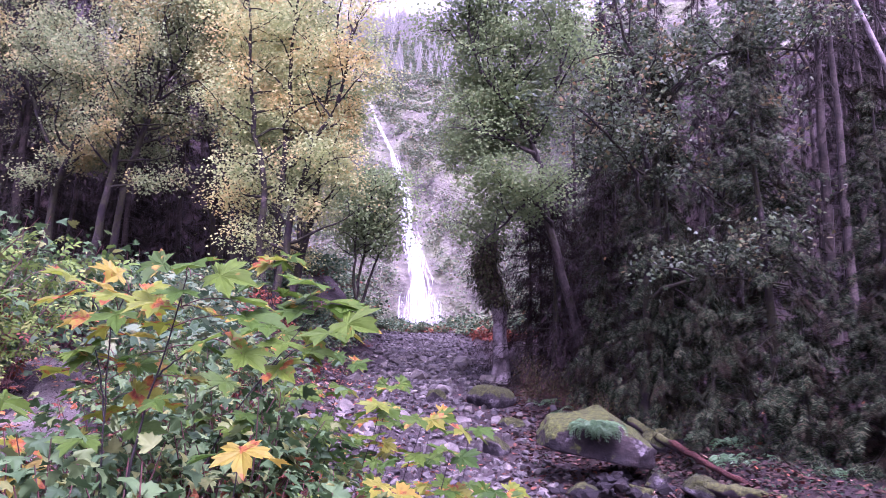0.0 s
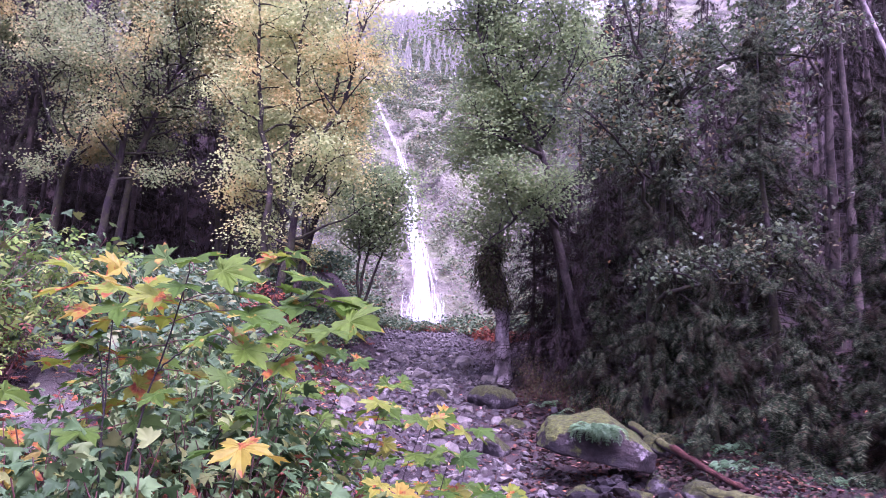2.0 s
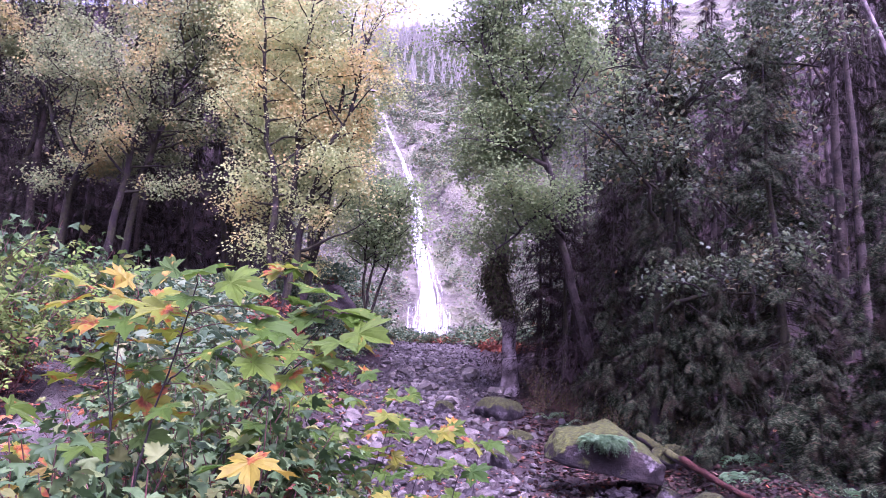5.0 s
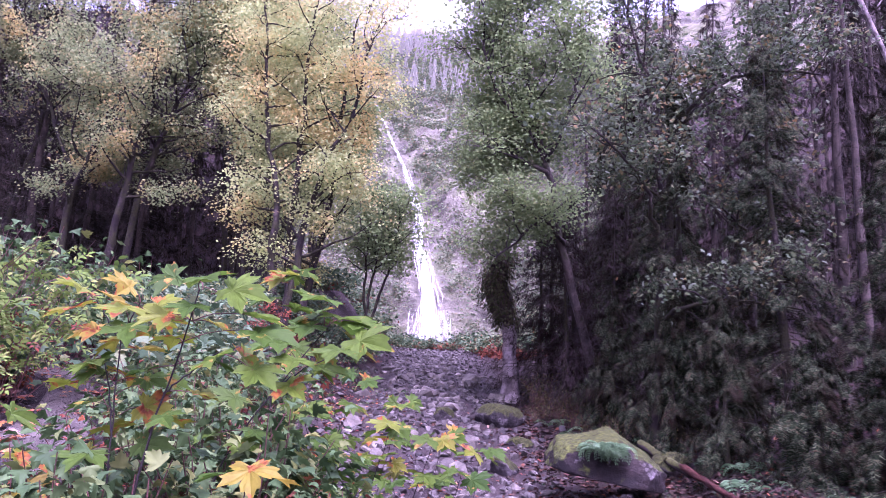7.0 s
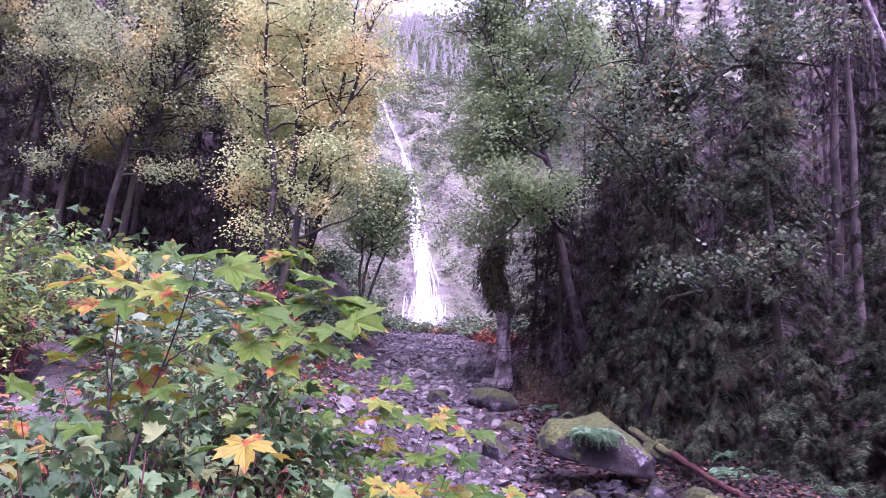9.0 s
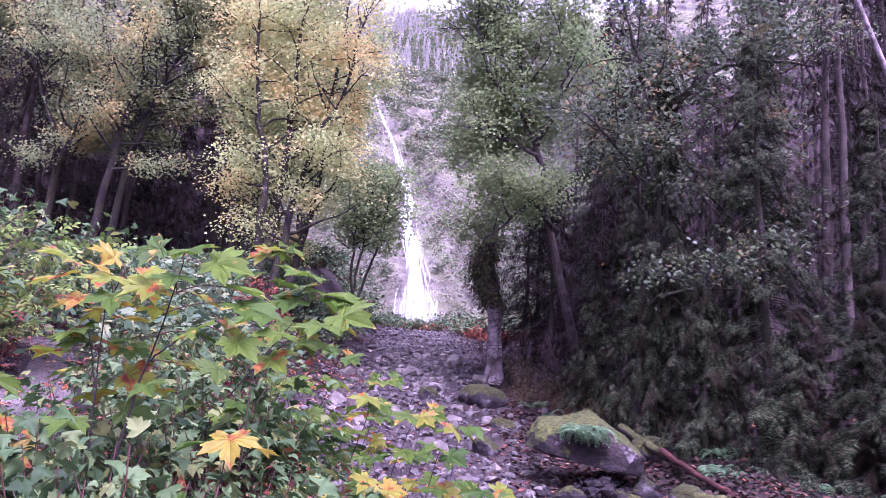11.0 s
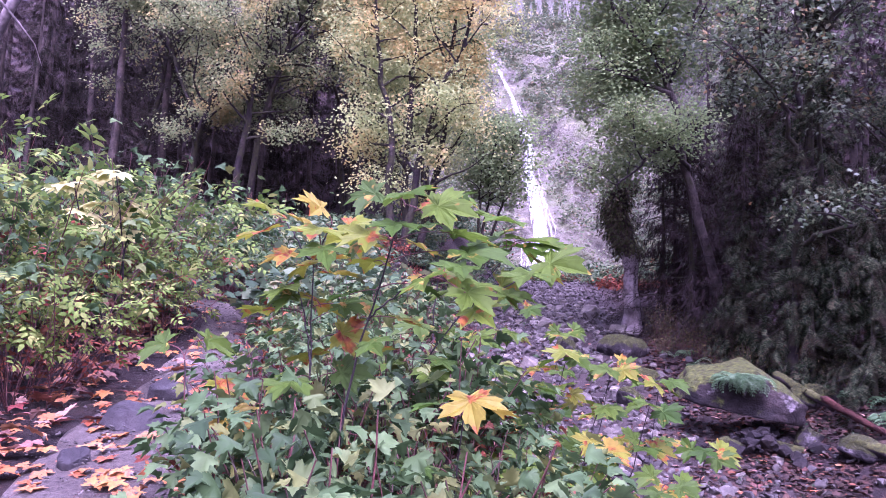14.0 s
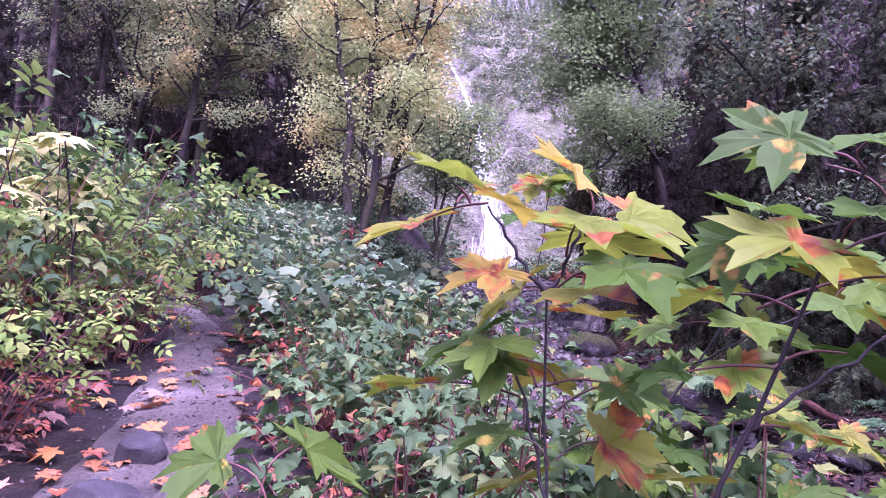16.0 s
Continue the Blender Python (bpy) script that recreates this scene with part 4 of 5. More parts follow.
# pale leaning trunks on the shaded side
for x, y, lean, h in ((18.6, 24, -6.5, 18), (22.5, 34, -9.0, 19), (-12.9, 12.0, 4.2, 10)):
    rng2 = np.random.default_rng(int(h * 7 + abs(x)))
    u = np.linspace(0, 1, 10)
    p = np.stack([lean * u**1.1, 0.6 * np.sin(u * 3), -0.3 + h * u], 1)
    twigs = [tube(*limb(rng2, (lean * t**1.1, 0, h * t), rng2.normal(0, 1, 3) + (0, 0, 0.4), rng2.uniform(0.6, 1.8), 0.03, 0.006, 5, 0.15, 0), 4) for t in rng2.uniform(0.4, 0.98, 9)]
    ob = stand("bare_tree", (mesh_data("trunk", *tube(p, 0.15 * (1 - 0.6 * u), 9, rng2, 0.06), CONIFER_BARK if y > 30 else PALE_BARK, True), mesh_data("branchwork", *joined(twigs), CONIFER_BARK if y > 30 else PALE_BARK, True)),
               x, y, "leaning bare tree with pale weathered bark", "tree")

# the broken old trunk beside the creek
rng = np.random.default_rng(50)
u = np.linspace(0, 1, 22)
p = np.stack([-0.75 * step(0.45, 0.8, u) + 0.4 * step(0.8, 1.0, u), 0.15 * np.sin(5 * u), -0.3 + 6.7 * u], 1)


def gnarled(line, radii, seed, n=44, sides=26):
    """A thick trunk with burls and furrows, closed at the top."""
    q = along(line, n)
    v, f = tube(q, np.interp(np.linspace(0, 1, n), np.linspace(0, 1, len(radii)), radii), sides)
    axis = np.repeat(q, sides, 0)
    out = v - axis
    ang = np.arctan2(out[:, 1], out[:, 0])
    k = 1 + 1.1 * fbm(np.cos(ang) * 1.3 + seed, np.sin(ang) * 1.3, v[:, 2] * 0.9, 4) + 0.5 * fbm(np.cos(ang) * 5, np.sin(ang) * 5 + seed, v[:, 2] * 0.7, 2)
    k[-sides:] *= 0.1
    return axis + out * k[:, None], f


low_t = gnarled(p[:13], (0.46, 0.33, 0.29, 0.33), 3)
high_t = gnarled(p[11:], (0.33, 0.46, 0.52, 0.42, 0.36, 0.2), 7)
n = 2600
k = rng.integers(11, 21, n)
at = p[k] + (p[np.minimum(k + 1, 21)] - p[k]) * rng.uniform(0, 1, (n, 1))
az = rng.uniform(0, 2 * np.pi, n)
out = np.stack([np.cos(az), np.sin(az), 0 * az], 1)
at = at + out * rng.uniform(0.35, 0.8, (n, 1)) + rng.normal(0, 0.1, (n, 3))
fringe = scatter(OVAL, at, frames_of(out * rng.uniform(0.1, 0.9, (n, 1)) - (0, 0, 0.6), out + (0, 0, 0.5)), rng.uniform(0.09, 0.2, n))
stand("old_trunk", (mesh_data("trunk", *low_t, PALE_BARK, True), mesh_data("moss_cap", *high_t, OLD_BARK, True), mesh_data("ivy", *fringe, TRUNK_MOSS)), 2.55, 33,
      "broken old trunk with a pale base and dark ivy-grown top", "tree trunk", names=("trunk", "moss_cap", "ivy"))


# ---- brush ----
def bush(seed, radius, height, canes, leaves, leaf_size, template, leaf_mat, cane_mat=CANE, flat=0.5, dry_below=0.0, sparse=1, leafy_from=0.25):
    """A clump of arching canes with leaves all along their upper parts."""
    rng = np.random.default_rng(seed)
    wood, lines = [], []
    for _ in range(canes):
        a, r = rng.uniform(0, 2 * np.pi), radius * 0.45 * math.sqrt(rng.uniform(0, 1))
        way = np.array((math.cos(a) * 0.5 * radius / height, math.sin(a) * 0.5 * radius / height, 1.0)) + rng.normal(0, 0.1, 3)
        p, rad = limb(rng, (r * math.cos(a), r * math.sin(a), -0.05), way, height * rng.uniform(0.7, 1.15), 0.008, 0.003, 8, 0.10, -0.05)
        wood.append(tube(p[::sparse], rad[::sparse], 3))
        lines.append(p)
    lines = np.array(lines)
    k = rng.integers(0, canes, leaves)
    s = 7 * rng.uniform(leafy_from, 0.999, leaves) ** 0.7
    i = s.astype(int)
    at = lines[k, i] + (lines[k, i + 1] - lines[k, i]) * (s - i)[:, None] + rng.normal(0, 1, (leaves, 3)) * (0.22 * radius, 0.22 * radius, 0.06 * height)
    at[:, 2] = np.maximum(at[:, 2], 0.03)
    head = np.stack([at[:, 0], at[:, 1], 0 * at[:, 0]], 1) / radius + rng.normal(0, 0.6, (leaves, 3)) - (0, 0, 0.3)
    up = np.stack([rng.normal(0, flat, leaves), rng.normal(-0.2, flat, leaves), np.ones(leaves)], 1)
    turns, sizes = frames_of(head, up), leaf_size * rng.uniform(0.5, 1.2, leaves)
    dry = at[:, 2] < height * rng.normal(dry_below, 0.12, leaves)
    out = [mesh_data("cane_thicket", *joined(wood), cane_mat, True), mesh_data("foliage", *scatter(template, at[~dry], turns[~dry], sizes[~dry]), leaf_mat, True)]
    if dry.any():
        out.append(mesh_data("withered_leaves", *scatter(template, at[dry], turns[dry], sizes[dry] * 0.8), RUSSET))
    return out


CL = ("cane_thicket", "foliage", "withered_leaves")
field = [bush(60 + i, 0.85, 0.75, 14, 430, 0.105, MAPLE_FAR, FIELD_BRUSH, dry_below=0.1, sparse=2) for i in range(3)]
russet = bush(66, 0.8, 0.6, 16, 260, 0.14, BLADE, RUSSET, sparse=2)
rng = np.random.default_rng(67)


def off_trail(x, y):
    c = along(TRAIL_LINE, 60)
    return float(np.hypot(c[:, 0] - x, c[:, 1] - y).min())


made, tries = 0, 0
while made < 290 and tries < 9000:
    tries += 1
    y = rng.uniform(6.8, 40)
    x = rng.uniform(-15, -0.5)
    edge = min(-0.21 * y, np.interp(y, BANK_Y, BANK_X) + 0.9) if y < 28 else np.interp(y, BANK_Y, BANK_X) + 4.4
    if x > edge - (0.0 if tries % 2 else 0.5) or (y < 14 and off_trail(x, y) < 0.95) or x < -0.62 * y - 2.5:
        continue
    made += 1
    red = fbm(x * 0.35, y * 0.25, 2.0, 2) > 0.11 and y > 12
    ob = stand("berry_bush", russet if red else field[made % 3], x, y, "withered russet bush on the bank" if red else "low berry bush with broad green leaves", "bush",
               "berry bushes on the slope", rng.uniform(0, 360), names=CL)
    s = rng.uniform(0.75, 1.25) * (0.5 if x > edge - 0.5 else 1.0)
    ob.scale = (s, s, s)

# tall shrubs on the uphill side of the trail
tall = [bush(70 + i, 1.0, 1.75, 34, (760, 520, 760)[i], (0.125, 0.24, 0.125)[i], (BERRY, PINNATE, BERRY)[i], (BRUSH, BRUSH_PALE, BRUSH)[i], dry_below=0.33) for i in range(3)]
for i, (x, y, s) in enumerate(((-4.35, 5.2, 0.95), (-4.9, 6.3, 1.1), (-5.6, 5.4, 1.0), (-5.0, 7.8, 1.0), (-6.2, 7.2, 1.1), (-6.9, 9.0, 1.1), (-5.7, 8.9, 0.85), (-3.75, 4.7, 0.62), (-4.4, 4.1, 0.8), (-3.9, 3.6, 0.5), (-4.2, 6.9, 0.8), (-5.3, 9.9, 0.9), (-4.9, 10.8, 0.8))):
    ob = stand("shrub", tall[i % 3], x, y, "tall leafy green shrub beside the footpath", "shrub", "shrubs beside the path", 67 * i, names=CL)
    ob.scale = (s, s, s)

# brambles round the foot of the saplings
near = [bush(80 + i, 0.5, 0.85, 46, 640, 0.10, BERRY, BRUSH, dry_below=0.44, leafy_from=0.5) for i in range(2)]
for i, (x, y, s) in enumerate(((-0.92, 2.35, 0.85), (-0.65, 2.5, 0.75), (-1.35, 2.95, 0.8), (-0.55, 3.1, 0.6), (-1.0, 3.5, 0.85), (-1.55, 3.7, 0.75), (-0.75, 3.9, 0.6), (-1.25, 4.4, 0.8), (-1.75, 4.9, 0.75), (-1.6, 5.8, 0.85), (-2.15, 5.5, 0.65), (-2.35, 6.4, 0.75), (-2.75, 7.3, 0.8), (-2.0, 6.9, 0.85), (-3.0, 8.2, 0.9), (-3.6, 9.2, 0.95), (-4.5, 9.8, 0.9))):
    ob = stand("bramble", near[i % 2], x, y, "low bramble with broad green leaves and red canes", "bush", "brambles round the saplings", 50 * i, names=CL)
    ob.scale = (s, s, s)

# thin undergrowth beside the old trunk and under the cedars
under = [bush(86 + i, 0.9, 1.5, 30, 520, 0.075, OVAL, UNDERGROWTH, sparse=2, leafy_from=0.15) for i in range(2)]
for i, (x, y, s) in enumerate(((3.5, 31.4, 1.0), (3.9, 30.0, 0.9), (4.5, 28.4, 1.0), (5.0, 27.0, 0.8), (5.6, 25.6, 0.9), (3.3, 29.0, 0.6), (6.4, 24.2, 0.8), (7.4, 22.6, 0.7), (4.2, 31.2, 1.2))):
    ob = stand("shrub", under[i % 2], x, y, "thin twiggy shrub with small yellowish leaves in the shade", "shrub", "shrubs under the cedars", 71 * i, names=CL)
    ob.scale = (s, s, s)

# ---- shrubs on the cliff and the far woods ----
rng = np.random.default_rng(90)
cx, cy = rng.uniform(-24, 18, 7600), 66 + 144 * rng.uniform(0, 1, 7600) ** 1.25
fall_x = np.interp(cy, FALL_Y, FALL_X)
dist = np.abs(cx - fall_x)
chance = 0.78 + 3.0 * fbm(cx * 0.09, cy * 0.07, 4.0, 3) + 0.35 * step(5, 14, dist) + 0.3 * step(74, 68, cy) + 0.6 * step(132, 145, cy)
keep = (rng.uniform(0, 1, 7600) < chance) & (dist > np.interp(cy, (70, 90, 126), (2.6, 1.5, 1.0)))
cx, cy = cx[keep], cy[keep]
cz = np.where(cy < 151, cliff_z(cx, cy), ground_z(cx, cy))
per = 42
size = rng.uniform(0.35, 1.1, len(cx)) * (1 + step(140, 200, cy))
at = np.repeat(np.stack([cx, cy, cz], 1), per, 0) + rng.normal(0, 1, (len(cx) * per, 3)) * np.repeat(size, per)[:, None] * (0.8, 0.8, 0.7) + (0, -0.2, 0.3)
v, f = scatter(BLADE, at, leaf_turns(rng, len(at), 0.2, 1.4), rng.uniform(0.28, 0.62, len(at)) * np.repeat(np.interp(cy, (68, 110), (0.6, 1.0)), per) * (1 + np.repeat(step(140, 200, cy), per)))
shrubs = new("cliff_shrubs", mesh_data("cliff_shrubs", v, f, CLIFF_GREEN))
tagged(shrubs, "green and yellowing shrubs clinging to the cliff", "shrubs", kind="stuff")

cone_v, cone_f = [], []
for k in range(9):
    a0, zz, r = 0.7 * k, 0.12 + 0.095 * k, 0.17 * (1 - k / 9.5)
    for j in range(7):
        a = a0 + j * 2 * math.pi / 7
        n = len(cone_v)
        cone_v += [(0.02 * math.cos(a), 0.02 * math.sin(a), zz + 0.15), (r * math.cos(a - 0.3), r * math.sin(a - 0.3), zz - 0.03), (1.1 * r * math.cos(a + 0.15), 1.1 * r * math.sin(a + 0.15), zz - 0.05)]
        cone_f.append((n, n + 1, n + 2))
cone_v += [(0.012, 0, 0), (-0.012, 0, 0), (0, 0, 1.02)]
cone_f.append((len(cone_v) - 3, len(cone_v) - 2, len(cone_v) - 1))
FIR_FAR = (np.array(cone_v), np.array(cone_f))
n = 2200
fx, fy = rng.uniform(-110, 110, n), rng.uniform(146, 320, n)
h = rng.uniform(4.5, 8.5, n)
turn = rng.uniform(0, 6.3, n)
turns = np.zeros((n, 3, 3))
turns[:, 0, 0] = turns[:, 1, 1] = np.cos(turn)
turns[:, 0, 1], turns[:, 1, 0], turns[:, 2, 2] = -np.sin(turn), np.sin(turn), 1
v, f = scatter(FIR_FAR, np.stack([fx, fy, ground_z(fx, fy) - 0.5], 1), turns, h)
woods = new("far_woods", mesh_data("far_woods", v, f, HAZED_NEEDLES))
tagged(woods, "far conifer woods on the mountainside, paled by painted haze", "woods", kind="stuff")


# ---- stones of the creek bed ----
def stone_data(seed, name, material, flat=0.6, points=16, smooth=False):
    """An angular stone of unit size: the hull of scattered points."""
    rng = np.random.default_rng(seed)
    p = rows_norm(rng.normal(0, 1, (points, 3))) * rng.uniform(0.75, 1.0, (points, 1)) * (0.5, 0.38, 0.5 * flat)
    bm = bmesh.new()
    for q in p:
        bm.verts.new(q)
    hull = bmesh.ops.convex_hull(bm, input=bm.verts)
    bmesh.ops.delete(bm, geom=[g for g in hull["geom_interior"] if isinstance(g, bmesh.types.BMVert)], context="VERTS")
    me = bpy.data.meshes.new(name)
    bm.to_mesh(me)
    bm.free()
    me.materials.append(material)
    for poly in me.polygons:
        poly.use_smooth = smooth
    return me


def tri_arrays(me):
    me.calc_loop_triangles()
    v = np.array([q.co[:] for q in me.vertices])
    return v, np.array([t.vertices[:] for t in me.loop_triangles])


def random_turns(rng, n, tilt=0.35):
    up = np.stack([rng.normal(0, tilt, n), rng.normal(0, tilt, n), np.ones(n)], 1)
    return frames_of(rng.normal(0, 1, (n, 3)) * (1, 1, 0.2), up)


STONES = [stone_data(100 + i, "stone", STONE, (0.45, 0.6, 0.75, 0.5, 0.9, 0.55)[i]) for i in range(6)]
rng = np.random.default_rng(101)
cline = along(CREEK_LINE, 120)


def creek_spots(n, y0, y1, wide):
    y = y0 + (y1 - y0) * rng.uniform(0, 1, n) ** 1.2
    x = np.interp(y, cline[:, 1], cline[:, 0]) + np.clip(rng.normal(-0.12, 0.5, n), -1.25, 1.1) * np.interp(y, (6, 14, 20, 26, 32, 40, 71), (2.5, 3.8, 4.8, 4.8, 3.6, 3.0, 3.2)) * wide
    return x, y


n = 6800
x, y = creek_spots(n, 15, 66, 1.15)
size = 0.12 + 0.32 * rng.uniform(0, 1, n) ** 2.6
pieces = []
for k in range(6):
    sel = np.arange(n) % 6 == k
    at = np.stack([x[sel], y[sel], ground_z(x[sel], y[sel]) + 0.03 + 0.14 * size[sel]], 1)
    pieces.append(scatter(tri_arrays(STONES[k]), at, random_turns(rng, sel.sum()), size[sel]))
rubble = part("rubble", mesh_data("rubble", *joined(pieces), STONE), creek_bed, "grey angular rubble", "stuff")
x, y = creek_spots(290, 18, 40, 1.05)
for i in range(290):
    s = rng.uniform(0.25, 0.6) if i % 7 else rng.uniform(0.6, 1.0)
    m = Matrix.Translation((x[i], y[i], float(ground_z(x[i], y[i])) + 0.12 * s)) @ Euler((rng.normal(0, 0.25), rng.normal(0, 0.25), rng.uniform(0, 6.3))).to_matrix().to_4x4() @ Matrix.Scale(s, 4)
    ob = part("stone", STONES[i % 6], creek_bed)
    ob.matrix_world = m


# ---- boulders ----
def boulder_data(seed, size, material, name="boulder", cuts=7, rough=0.10, subdiv=4, planes=(), smooth=True):
    """A worn boulder: a sphere cut by planes and roughened."""
    rng = np.random.default_rng(seed)
    bm = bmesh.new()
    bmesh.ops.create_icosphere(bm, subdivisions=subdiv, radius=1)
    v = np.array([q.co[:] for q in bm.verts])
    for _ in range(cuts):
        nrm = rows_norm(rng.normal(0, 1, 3) * (1, 1, 0.8))
        d = rng.uniform(0.42, 0.78)
        over = np.maximum(v @ nrm - d, 0)
        v = v - 0.9 * over[:, None] * nrm
    for nrm, d in planes:
        nrm = rows_norm(np.array(nrm, float))
        v = v - 0.92 * np.maximum(v @ nrm - d, 0)[:, None] * nrm
    nz = fbm(v[:, 0] * 2.2 + seed, v[:, 1] * 2.2, v[:, 2] * 2.2, 5)
    v = v * (1 + rough * 2.2 * nz)[:, None] * np.array(size) / 2
    for q, c in zip(bm.verts, v):
        q.co = c
    me = bpy.data.meshes.new(name)
    bm.to_mesh(me)
    bm.free()
    me.materials.append(material)
    for poly in me.polygons:
        poly.use_smooth = smooth
    return me


def lay(name, data, x, y, z, turn, label, category, group="", tilt=(0, 0)):
    ob = new(name, data)
    ob.matrix_world = pose(x, y, z, tilt[0], tilt[1], turn)
    return tagged(ob, label, category, group)


lay("boulder", boulder_data(203, (3.4, 2.3, 2.1), BOULDER, cuts=2, rough=0.155, subdiv=5, planes=(((0.1, 0.1, -1), 0.35), ((-1, -0.2, 0.15), 0.72), ((0.55, -0.1, 0.9), 0.62), ((0, -1, 0.25), 0.68), ((-0.3, -0.8, 0.7), 0.78))), 4.1, 20.9, 0.58, -8, "large slanting boulder with moss and pale lichen", "boulder", tilt=(0, 14))
ROCKS = "boulders in the creek bed"
for i, (x, y, sx, sy, sz, lab) in enumerate((
        (1.75, 29.0, 2.2, 1.6, 1.1, "mossy green boulder in the creek bed"), (-0.25, 29.3, 1.2, 0.9, 0.7, "dark mossy rock in the creek bed"),
        (1.65, 23.4, 1.1, 0.9, 0.75, "mossy rounded rock among rubble"), (4.7, 25.0, 1.6, 1.1, 0.9, "grey rock behind the large boulder"),
        (2.3, 26.4, 1.3, 0.8, 0.45, "flat mossy rock among rubble"), (6.3, 22.4, 1.5, 1.2, 0.9, "mossy rock beside the fallen log"),
        (-0.9, 33.5, 1.5, 1.0, 0.7, "grey slab in the creek bed"), (0.9, 36.5, 1.8, 1.2, 0.8, "grey boulder in the upper creek bed"),
        (3.6, 19.6, 1.2, 0.9, 0.7, "dark broken rock under the boulder"), (4.9, 19.7, 1.0, 0.8, 0.6, "dark angular rock under the boulder"), (5.6, 20.3, 1.0, 0.9, 0.7, "dark rock wedged under the boulder"),
        (6.2, 18.7, 1.6, 0.9, 0.7, "long moss-covered rock on the forest floor"))):
    lay("boulder", boulder_data(210 + i, (sx, sy, sz), MOSSY if "moss" in lab or "dark" in lab else STONE, cuts=7 if "moss" in lab else 15, rough=0.16, subdiv=3, smooth="moss" in lab), x, y, float(ground_z(x, y)) + 0.22 * sz, 40 * i, lab, "rock", ROCKS)


# broken stones heaped under the boulder, coloured darker for the shade there
rng = np.random.default_rng(230)
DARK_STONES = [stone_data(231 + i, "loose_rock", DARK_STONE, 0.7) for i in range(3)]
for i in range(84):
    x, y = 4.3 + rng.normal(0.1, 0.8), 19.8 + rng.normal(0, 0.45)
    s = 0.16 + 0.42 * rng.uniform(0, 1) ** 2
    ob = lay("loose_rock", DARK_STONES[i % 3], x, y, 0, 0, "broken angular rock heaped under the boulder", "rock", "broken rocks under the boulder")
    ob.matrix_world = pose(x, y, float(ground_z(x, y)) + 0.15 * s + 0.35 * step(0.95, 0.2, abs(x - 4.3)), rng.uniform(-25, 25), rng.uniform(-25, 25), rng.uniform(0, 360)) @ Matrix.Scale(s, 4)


# ---- fern on the boulder ----
def frond(length, seed):
    rng = np.random.default_rng(seed)
    n = 11
    t = np.linspace(0, 1, n)
    rib = np.stack([0 * t, length * t * (1 - 0.25 * t), 0.35 * length * np.sin(2.2 * t) - 0.45 * length * t**2], 1)
    pieces = [tube(rib, np.linspace(0.008, 0.003, n), 3)]
    quads = pieces[0][1]
    v, f = [pieces[0][0]], [np.concatenate([quads[:, :3], quads[:, [0, 2, 3]]])]
    for i in range(1, n):
        for s in (-1, 1):
            w = length * 0.30 * math.sin(math.pi * (0.12 + 0.8 * t[i]))
            base = rib[i]
            k = sum(len(q) for q in v)
            v.append(np.array([base, base + (s * w * 0.5, 0.05 * length, 0.02), base + (s * w, 0.09 * length, -0.06 * length), base + (s * w * 0.5, -0.02 * length, 0.0)]))
            f.append(np.array([[0, 1, 2], [0, 2, 3]]) + k)
    return mesh_data("frond", np.concatenate(v), np.concatenate(f), FERN)


FRONDS = [frond(0.62, 1), frond(0.5, 2)]


def fern(x, y, z, count, size, label, tip=(0, -0.4)):
    rng = np.random.default_rng(int(abs(x * 97 + y * 13)))
    ob = empty("fern", pose(x, y, z))
    for i in range(count):
        fr = part("frond", FRONDS[i % 2], ob)
        a = rng.uniform(0, 360)
        r = 0.45 * size * math.sqrt(rng.uniform(0, 1))
        fr.matrix_basis = pose(r * math.cos(i * 2.4), 0.5 * r * math.sin(i * 2.4), 0.1 - 0.25 * r, rng.uniform(-45, 15), rng.uniform(-15, 15), a) @ Matrix.Scale(size * rng.uniform(0.6, 1.1), 4)
    return tagged(ob, label, "fern")


fern(4.0, 19.82, 0.88, 90, 0.95, "small green fern rooted in moss on the boulder")
for x, y in ((7.6, 20.0), (9.0, 18.4), (10.4, 17.2), (8.2, 21.2), (-7.0, 27.0), (6.4, 25.5), (5.2, 25.6), (4.7, 26.6), (5.9, 24.6), (4.4, 27.8), (5.6, 26.4), (3.9, 29.0), (6.9, 23.4), (7.4, 22.3)):
    fern(x, y, float(ground_z(x, y)), 14, 1.3, "green fern on the shaded forest floor")


# ---- fallen logs ----
def log_data(points, radii, material, seed):
    rng = np.random.default_rng(seed)
    p = along(points, 16) + rng.normal(0, 0.012, (16, 3))
    v, f = tube(p, np.interp(np.linspace(0, 1, 16), np.linspace(0, 1, len(radii)), radii), 11, rng, 0.2)
    n = len(v)
    v = np.concatenate([v, p[:1], p[-1:]])
    caps = [[(j + 1) % 11, j, n, n] for j in range(11)] + [[n - 11 + j, n - 11 + (j + 1) % 11, n + 1, n + 1] for j in range(11)]
    tri = np.concatenate([f[:, :3], f[:, [0, 2, 3]], np.array(caps)[:, :3]])
    return mesh_data("log", v, tri, material, True)


MOSS_LOG = surface("mossy_log", [(0.012, 0.009, 0.0084), (0.024, 0.018, 0.0162), (0.042, 0.0312, 0.0276)], 1.6, 14, 0.9, 0.9, 0.03, moss=([(0.012, 0.016, 0.004), (0.036, 0.042, 0.009), (0.07, 0.076, 0.016)], 0.5))
RED_LOG = surface("rotten_red_log", [(0.0199, 0.006, 0.0036), (0.0393, 0.013, 0.0073), (0.0607, 0.0214, 0.0122)], 2.5, 22, 0.95, 1.0, 0.06, grain_range=(0.15, 1.9))
